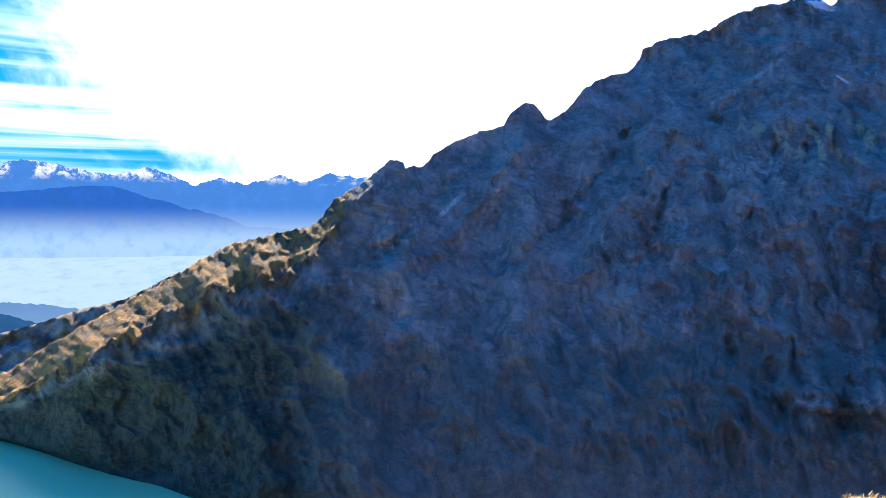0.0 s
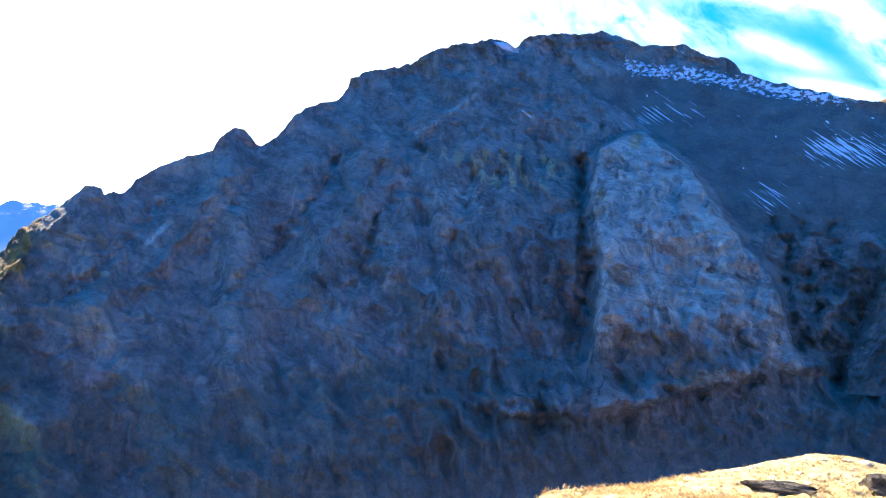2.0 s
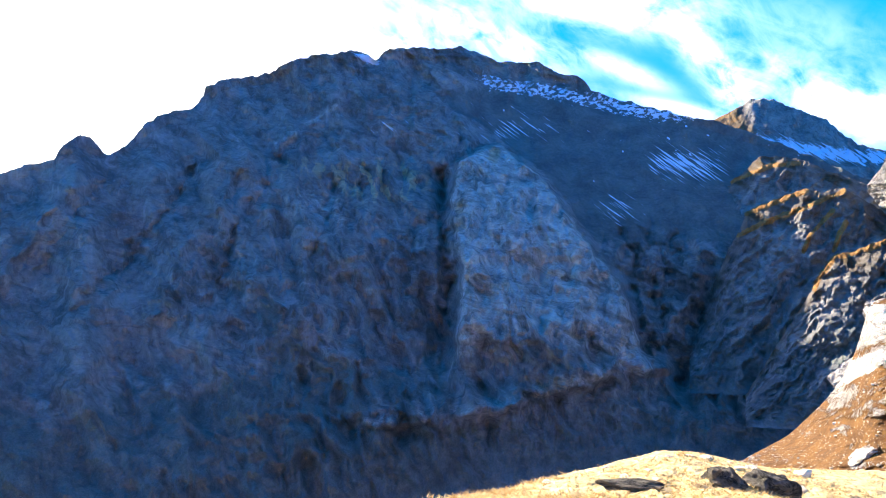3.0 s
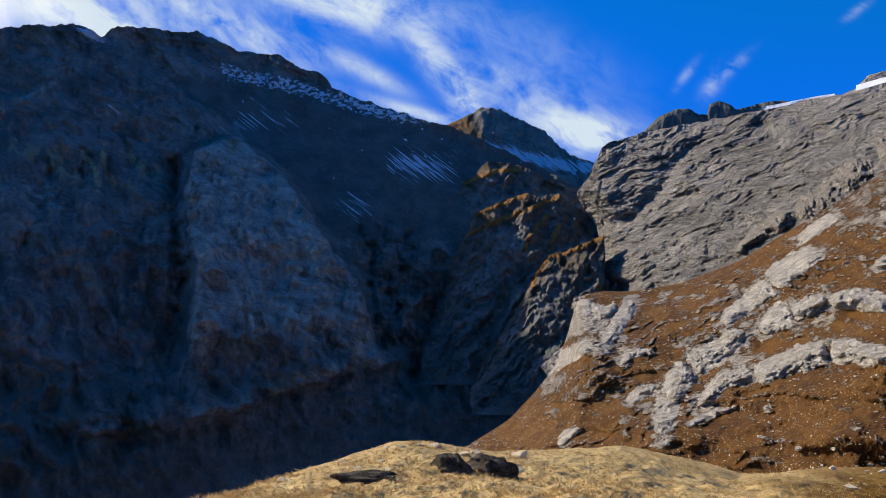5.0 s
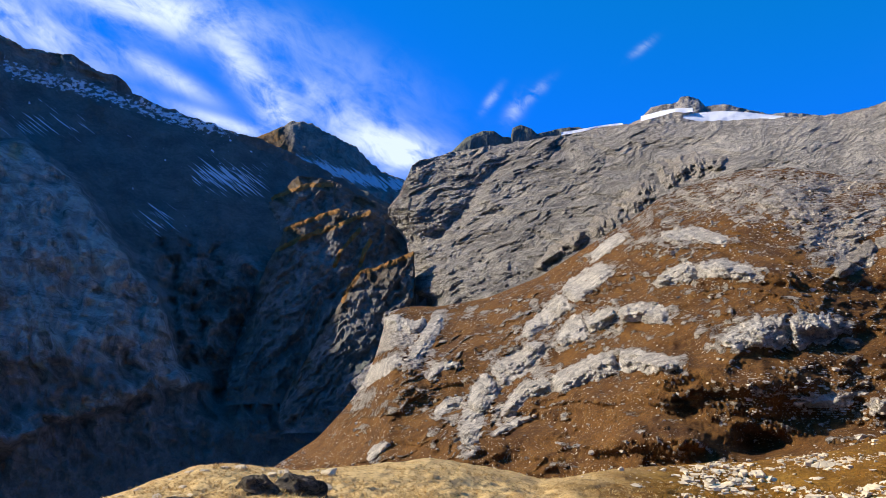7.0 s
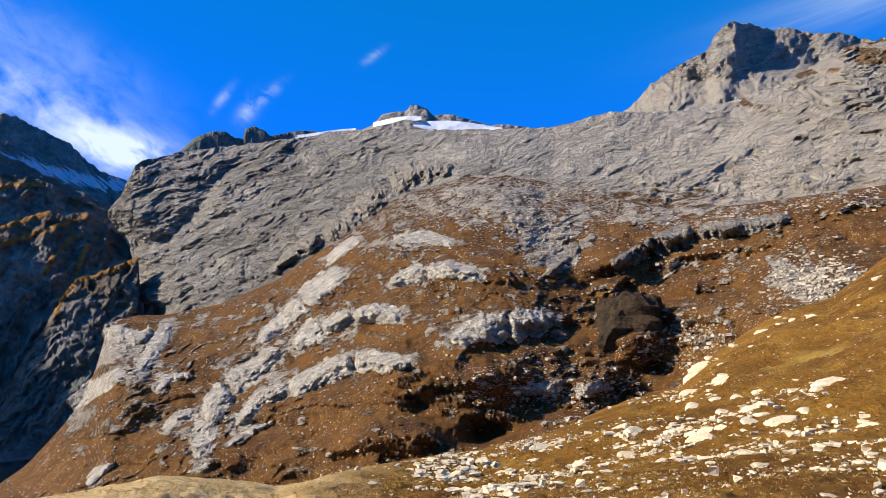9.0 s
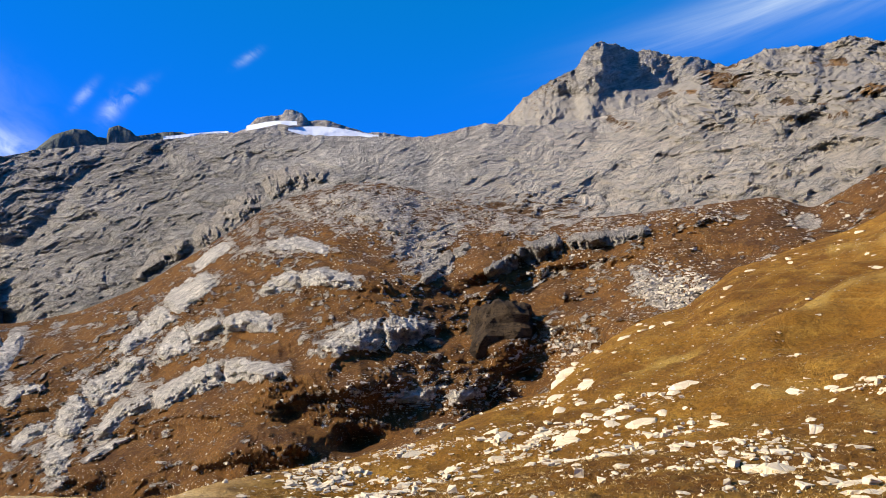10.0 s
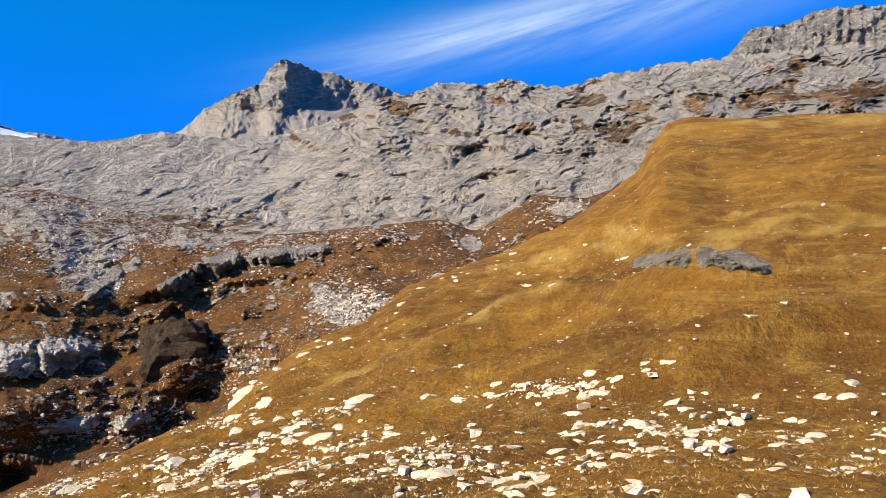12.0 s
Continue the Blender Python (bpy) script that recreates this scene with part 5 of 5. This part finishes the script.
def ledge(ranges, line, bulge, mat, label, seed, cut=(1.2, 3.4), part_name="slab", flute=0.0, erode=0.32, group="rock outcrops on the slope", fineness=0.035):
    """An ice-worn rib of rock along a line of directions: rounded above, undercut below, split into slabs by joints."""
    pick = random.Random(seed)
    p = np.array(line)
    run = np.concatenate([[0.0], np.cumsum(np.hypot(np.diff(p[:, 0]), np.diff(p[:, 1])))])
    joints = [0.0]
    while joints[-1] < run[-1] - cut[0]:
        joints.append(min(run[-1], joints[-1] + pick.uniform(*cut)))
    joints = joints[:-1] + [run[-1]] if len(joints) > 1 else [0.0, run[-1]]
    thing = tagged(new("rock_outcrop"), label, "rock outcrop", group)
    b, h = p[len(p) // 2, :2]
    rm = float(ranges(np.array([b]), np.array([h]))[0])
    thing.location = (math.sin(radians(b)) * rm, math.cos(radians(b)) * rm, EYE.z + rm * math.tan(radians(h)))
    for l0, l1 in zip(joints[:-1], joints[1:]):
        l = np.linspace(max(0.0, l0 - 0.05), min(run[-1], l1 + 0.05), max(8, int((l1 - l0 + 0.1) / fineness)))
        t = (l - l[0]) / (l[-1] - l[0])
        wide = np.interp(l, run, p[:, 2]) * (0.6 + 0.4 * np.sqrt(np.clip(1 - np.abs(2 * t - 1) ** 4, 0, 1))) * pick.uniform(0.85, 1.2)
        q = np.linspace(-1.25, 1.25, max(12, int(2.5 * wide.max() / fineness)))[:, None]
        ca, ce = np.interp(l, run, p[:, 0]), np.interp(l, run, p[:, 1])
        ta, te = np.gradient(ca), np.gradient(ce)
        k = np.hypot(ta, te)
        na, ne = -te / k, ta / k
        aa = ca + na * q * wide + 0.12 * fbm(ca * 2.2 + q, q * 1.3 + ce, 3, seed)
        ee = ce + ne * q * wide + (0.15 + 0.8 * erode) * wide * fbm(ca * 1.3, q * 0.9 + ce, 4, seed + 1, 0.6)
        body = np.clip((q + 1.05) / 0.9, 0, 1) ** 0.8 * (1 - step(q, -0.2, 1.2)) * step(t, 0.0, 0.14) * step(1 - t, 0.0, 0.14)
        worn = 0.75 + 0.45 * fbm(aa * 0.9, ee * 1.1, 4, seed + 2) + 0.24 * ridged(l * 0.7 + 0.2 * q, q * wide * 2.6, 5, seed + 3, 0.55) + 0.05 * ridged(l * 3.0, q * wide * 5.0, 3, seed + 4, 0.6)
        if flute:
            worn = worn + flute * (ridged(aa * 0.8 + 0.25 * ee, ee * 0.3, 5, seed + 5, 0.65) + 1.2 * fbm(aa * 0.55, ee * 0.5, 3, seed + 7))
        rr = ranges(aa, ee) - 1.5 * bulge * pick.uniform(0.8, 1.15) * (body * worn - 0.5 * erode - erode * np.abs(fbm(aa * 1.5 - 0.6 * ee, ee * 2.0, 5, seed + 6, 0.6))) + 1.5 * (1 - step(body, 0.0, 0.08))
        az, cols = np.radians(aa), rr.shape[1]
        xyz = np.stack([np.sin(az) * rr, np.cos(az) * rr, EYE.z + rr * np.tan(np.radians(ee))], -1).reshape(-1, 3) - np.array(thing.location)
        idx = np.arange(rr.size).reshape(rr.shape)
        quads = np.stack([idx[:-1, :-1], idx[:-1, 1:], idx[1:, 1:], idx[1:, :-1]], -1).reshape(-1, 4)
        me = bpy.data.meshes.new(part_name)
        me.from_pydata(xyz.tolist(), [], quads.tolist())
        me.polygons.foreach_set("use_smooth", np.ones(len(quads), dtype=bool))
        me.materials.append(mat)
        new(part_name, me).parent = thing
    return thing


on_slope, on_grey = reach(slope, -17, 8.5), reach(grey, -9, 16)
RIB_ROCK = make_rib_rock("weathered_limestone", (0.44, 0.39, 0.325), (0.92, 0.83, 0.69))
# The rib limestone toned darker, so cliff faces carry their shade in the colour.
SHADED_CLIFF_ROCK = make_rib_rock("shaded_cliff_limestone", (0.20, 0.175, 0.145), (0.58, 0.51, 0.42))
for k, (bulge, line) in enumerate(BANDS):
    ledge(on_slope, line, bulge, RIB_ROCK, "weathered pale limestone band in russet grass", 500 + 11 * k, (2.2, 5.0), erode=0.15)
ledge(on_slope, ((39.3, -0.45, 0.5), (42.0, 1.2, 0.75), (44.8, 1.95, 0.8), (48.0, 2.35, 0.7), (51.0, 2.9, 0.5)), 9.0, SHADED_CLIFF_ROCK, "dark shaded cliff band below grey slabs", 801, (2.5, 5.0), "crag", 0.5)
ledge(on_slope, ((35.0, -0.9, 0.35), (36.57, 0.7, 0.5), (38.4, 1.85, 0.35)), 5.0, SHADED_CLIFF_ROCK, "dark rock step at the foot of a pale face", 809, (1.2, 2.6), "crag", 0.4)
ledge(on_slope, ((5.0, -4.25, 0.5), (6.0, -4.45, 0.75), (7.2, -4.75, 0.7), (8.2, -4.3, 0.4)), 9.0, RIB_ROCK, "overhanging limestone nose above a gorge", 813, (1.2, 2.6))
ledge(on_grey, ((15.4, -0.9, 0.35), (17.01, 0.52, 0.6), (18.98, 1.72, 0.85), (20.76, 2.62, 0.9), (22.55, 4.2, 0.9), (24.14, 5.7, 1.0), (26.12, 6.35, 0.9), (28.6, 6.65, 0.4)), 20.0, SHADED_CLIFF_ROCK,
      "jagged shaded limestone cliff along a gully", 821, (3.0, 6.0), "crag", 0.6)
on_meadow = reach(meadow, -17, 12, 6.0)
MEADOW_ROCK = make_rib_rock("lichened_ledge_stone", (0.26, 0.22, 0.155), (0.72, 0.62, 0.46), 2.5)
ledge(on_meadow, ((71.6, 1.85, 0.35), (74.2, 2.2, 0.6), (76.6, 2.3, 0.65), (78.9, 1.9, 0.6), (80.9, 1.35, 0.35)), 1.3, MEADOW_ROCK, "low grey rock ledge in the meadow", 841, (3.0, 5.0), "crag", 0.35)


def place_block(name, label, category, sheet, bearing, elevation, mesh, sx, sy, sz, turn=0.0, top=99.0, group="", sink=0.0):
    spot = sheet.point(bearing, elevation, top)
    ob = new(name, mesh)
    ob.matrix_basis = Matrix.Translation(spot - Vector((0, 0, sink))) @ pose(0, 0, 0, 0, 0, turn - bearing) @ Matrix.Diagonal((sx, sy, sz, 1))
    return tagged(ob, label, category, group)


# the dark knob of rock and turf, and dark blocks on the near rise
place_block("boulder", "large dark brown turf-capped boulder on a russet slope", "boulder", slope, 40.6, -4.3, DARK_BLOCKS[0], 17.0, 14.0, 15.0, 15, 1.0)
place_block("boulder", "dark brown boulder beside a larger one", "boulder", slope, 36.0, -5.2, DARK_BLOCKS[1], 5.5, 5.0, 4.0, 40, 1.0)
place_block("boulder", "dark brown block sunk in a dry grass rise", "boulder", meadow, -3.3, -15.8, DARK_BLOCKS[2], 0.85, 0.8, 0.72, 10, 6.0, "dark blocks on the rise")
place_block("boulder", "dark brown block with a flat top in dry grass", "boulder", meadow, -0.6, -15.9, DARK_BLOCKS[3], 1.2, 1.0, 0.92, -15, 6.0, "dark blocks on the rise")
place_block("boulder", "grey-brown rubble ledge in dry grass", "boulder", meadow, -9.2, -16.2, DARK_BLOCKS[1], 1.2, 0.6, 0.3, 5, 6.0, "dark blocks on the rise")

# pale stones on the meadow: beds along lines of directions
STONE_BEDS = (  # how many, scatter in degrees, size in degrees, line
    (60, 0.4, 0.52, ((59.3, -7.6), (65.2, -7.0), (69.1, -6.6), (74.3, -5.3))),
    (26, 0.45, 0.65, ((40.6, -10.0), (46.7, -8.5), (52.5, -8.6), (57.9, -8.0))),
    (60, 0.7, 0.65, ((26, -14.6), (36.7, -12.9), (40.6, -11.8), (44.5, -11.2), (48.2, -10.7), (53.2, -10.1))),
    (12, 0.25, 0.7, ((43.5, -8.0), (45.9, -6.6))),
    (80, 1.5, 0.48, ((30, -15.5), (44, -13.2), (60, -11.5), (75, -9.5), (90, -8))),
    (46, 1.6, 0.9, ((50, -13.8), (62, -12.2), (72, -9.8), (88, -7.2))),
    (30, 0.35, 0.7, ((61.5, -7.4), (66, -7.1), (70, -6.6))),
    (40, 1.1, 0.75, ((62, -12.5), (75, -11.0), (92, -10.0))),
    (26, 0.8, 0.35, ((58, 1.0), (66, 1.2), (72, 2.5))),
    (30, 1.8, 0.35, ((60, -3), (75, 0), (88, 4))),
    (34, 0.35, 0.35, ((46.5, -6.2), (49, -4.4), (52, -3.2), (56, -0.6), (60, 1.1))),
    (24, 0.10, 0.40, ((-16, -16.5), (-12, -15.35), (-8, -14.25), (-5, -13.95), (-1.5, -14.5))),
    (18, 0.35, 0.35, ((-10, -15.9), (-6, -15.3), (2, -15.5))),
    (9, 0.12, 0.40, ((-4.2, -14.9), (-2, -14.75), (1.6, -14.55))))
laid = []
for count, scatter, size, line in STONE_BEDS:
    legs = list(zip(line[:-1], line[1:]))
    for k in range(count):
        (a0, e0), (a1, e1) = rng.choice(legs)
        f = rng.random()
        b, h = a0 + (a1 - a0) * f, e0 + (e1 - e0) * f + rng.gauss(0, scatter)
        if h > along(EDGE_E, b) - 0.2 or h < -19:
            continue
        spot = meadow.point(b, h, 6.0)
        half = size * radians(1) * spot.length * rng.choice((0.3, 0.42, 0.55, 0.75, 1.0)) * rng.uniform(0.75, 1.25)
        laid.append((spot.length, Matrix.Translation(spot - Vector((0, 0, half * 0.1))) @ pose(0, 0, 0, rng.uniform(-2, 30), rng.uniform(-22, 10), rng.uniform(-40, 40) - b)
                     @ Matrix.Diagonal((half * rng.uniform(0.9, 1.7), half * rng.uniform(0.7, 1.2), half * rng.uniform(0.55, 0.95), 1)), rng.choice(STONES)))
laid.sort(key=lambda item: item[0])
for away, place, mesh in laid[:295]:
    stone = new("stone", mesh)
    stone.matrix_basis = place
    tagged(stone, "flat pale limestone stone half sunk in meadow grass", "stone", "pale stones on the meadow")
far_stones = bmesh.new()
for away, place, mesh in laid[295:]:
    first = len(far_stones.verts)
    far_stones.from_mesh(mesh)
    far_stones.verts.ensure_lookup_table()
    bmesh.ops.transform(far_stones, matrix=place, verts=far_stones.verts[first:])
me = bpy.data.meshes.new("distant_stones")
far_stones.to_mesh(me)
far_stones.free()
me.materials.append(PALE)
tagged(new("distant_stones", me), "pale limestone stones strewn over the upper meadow", "stones", kind="stuff")


# ---- what nobody could count: rubble and dry grass ----
def scatter_mesh(name, verts, faces, mat, label, category):
    me = bpy.data.meshes.new(name)
    me.from_pydata(verts.tolist(), [], faces.tolist())
    me.materials.append(mat)
    return tagged(new(name, me), label, category, kind="stuff")


def rubble_on(name, sheet, weight, count, low, high, mat, label, seed):
    """Small angular stones strewn over a sheet where the weight is high."""
    gen = np.random.default_rng(seed)
    flat_w = (weight / weight.sum()).ravel()
    pick = gen.choice(flat_w.size, count, p=flat_w)
    base = sheet.xyz().reshape(-1, 3)[pick]
    size = low * (high / low) ** (gen.random(count) ** 2.2)
    cube = np.array([(x, y, z) for z in (-0.6, 0.7) for y in (-1, 1) for x in (-1, 1)], float)
    v = cube[None] * gen.uniform(0.3, 1.2, (count, 8, 3)) * gen.uniform(0.6, 1.3, (count, 1, 3))
    spin = gen.uniform(0, 2 * math.pi, count)
    c, sn = np.cos(spin)[:, None], np.sin(spin)[:, None]
    v = np.stack([v[..., 0] * c - v[..., 1] * sn, v[..., 0] * sn + v[..., 1] * c, v[..., 2] * 0.8], -1) * size[:, None, None]
    v = v + base[:, None] + gen.normal(0, 0.3, (count, 1, 3)) * np.array([1, 1, 0])
    quad = np.array([(0, 2, 3, 1), (4, 5, 7, 6), (0, 1, 5, 4), (1, 3, 7, 5), (3, 2, 6, 7), (2, 0, 4, 6)])
    faces = (quad[None] + (np.arange(count) * 8)[:, None, None]).reshape(-1, 4)
    return scatter_mesh(name, v.reshape(-1, 3), faces, mat, label, "rubble")


RUBBLE_MAT = make_stone("rubble_stone", (0.30, 0.25, 0.185), (0.74, 0.64, 0.50), 4.0, 0.05)
weight = np.where(slope.s < 0.98, (0.12 + 1.2 * rubble + 0.8 * upper + 0.6 * np.clip(rock, 0, 1)) * (slope.r / 300), 0.0)
for b0, h0, wide, tall, amount in ((51.5, -1.4, 2.2, 1.4, 5), (55.5, -1.2, 3.0, 0.5, 4), (36, -8.8, 4.5, 1.4, 4), (35, 1.8, 2.2, 2.0, 3), (45, -5.5, 2.5, 1.2, 4), (30, 4.5, 4, 1.2, 2)):
    weight = weight + np.where(slope.s < 0.98, amount * np.exp(-((slope.az - b0) / wide) ** 2 - ((slope.el - h0) / tall) ** 2), 0.0)
weight = weight * (0.25 + step(fbm(slope.az * 0.4, slope.el * 0.7, 4, 401), -0.15, 0.35))
rubble_on("rubble", slope, weight, 20000, 0.15, 1.15, RUBBLE_MAT, "scattered pale rubble on russet grass", 11)
seen = (meadow.s > 3.2) & (meadow.s < 5.98) & (meadow.az > -26) & (meadow.az < 95)
bedded = np.zeros(meadow.r.shape)
for count, scatter, size, line in STONE_BEDS[:6]:
    bedded += count * np.exp(-(near_line(meadow.az, meadow.el, line)[0] / (scatter * 1.3)) ** 2) / scatter
strewn = np.where(seen, (bedded / 60 + 0.05) * step(fbm(x * 0.12, y * 0.12, 4, 409), -0.2, 0.35) * step(meadow.az, 20, 28) + 0.006 * step(meadow.az, 16, 22) + 0.05 * step(meadow.az, 44, 54) * step(fbm(x * 0.09, y * 0.09, 4, 411), 0.05, 0.4), 0.0) * np.clip(meadow.r / 80, 0.15, 2)
rubble_on("pebbles", meadow, strewn, 5200, 0.06, 0.36, PALE, "small pale stones strewn through meadow grass", 13)


def make_straw():
    m, n = material("dry_grass")
    tint = n.add("ShaderNodeNewGeometry").outputs["Random Per Island"]
    col = n.mix(tint, (0.44, 0.27, 0.085), (0.74, 0.53, 0.22))
    finish(n, col, 0.8)
    return m


gen = np.random.default_rng(17)
density = np.where(seen & (meadow.r < 90), 1.0 / (1.0 + (meadow.r / 55) ** 2), 0.0) * (0.25 + step(fbm(x * 0.25, y * 0.25, 4, 419), -0.2, 0.3))
pick = gen.choice(density.size, 26000, p=(density / density.sum()).ravel())
root = meadow.xyz().reshape(-1, 3)[pick] + gen.normal(0, 0.12, (len(pick), 3)) * np.array([1, 1, 0.05])
blades = 4
root = np.repeat(root, blades, 0) + gen.normal(0, 0.07, (len(pick) * blades, 3)) * np.array([1, 1, 0])
lean = gen.normal(0, 1, (len(root), 2)) * 0.10
tall = gen.uniform(0.03, 0.12, len(root))
spin = gen.uniform(0, math.pi, len(root))
half = np.stack([np.cos(spin), np.sin(spin), np.zeros(len(root))], -1) * gen.uniform(0.012, 0.03, len(root))[:, None]
tip = root + np.concatenate([lean, tall[:, None]], 1)
blade = np.stack([root - half, root + half, tip], 1).reshape(-1, 3)
scatter_mesh("dry_grass", blade, np.arange(len(blade)).reshape(-1, 3), make_straw(), "dry golden grass tufts on the meadow", "grass")
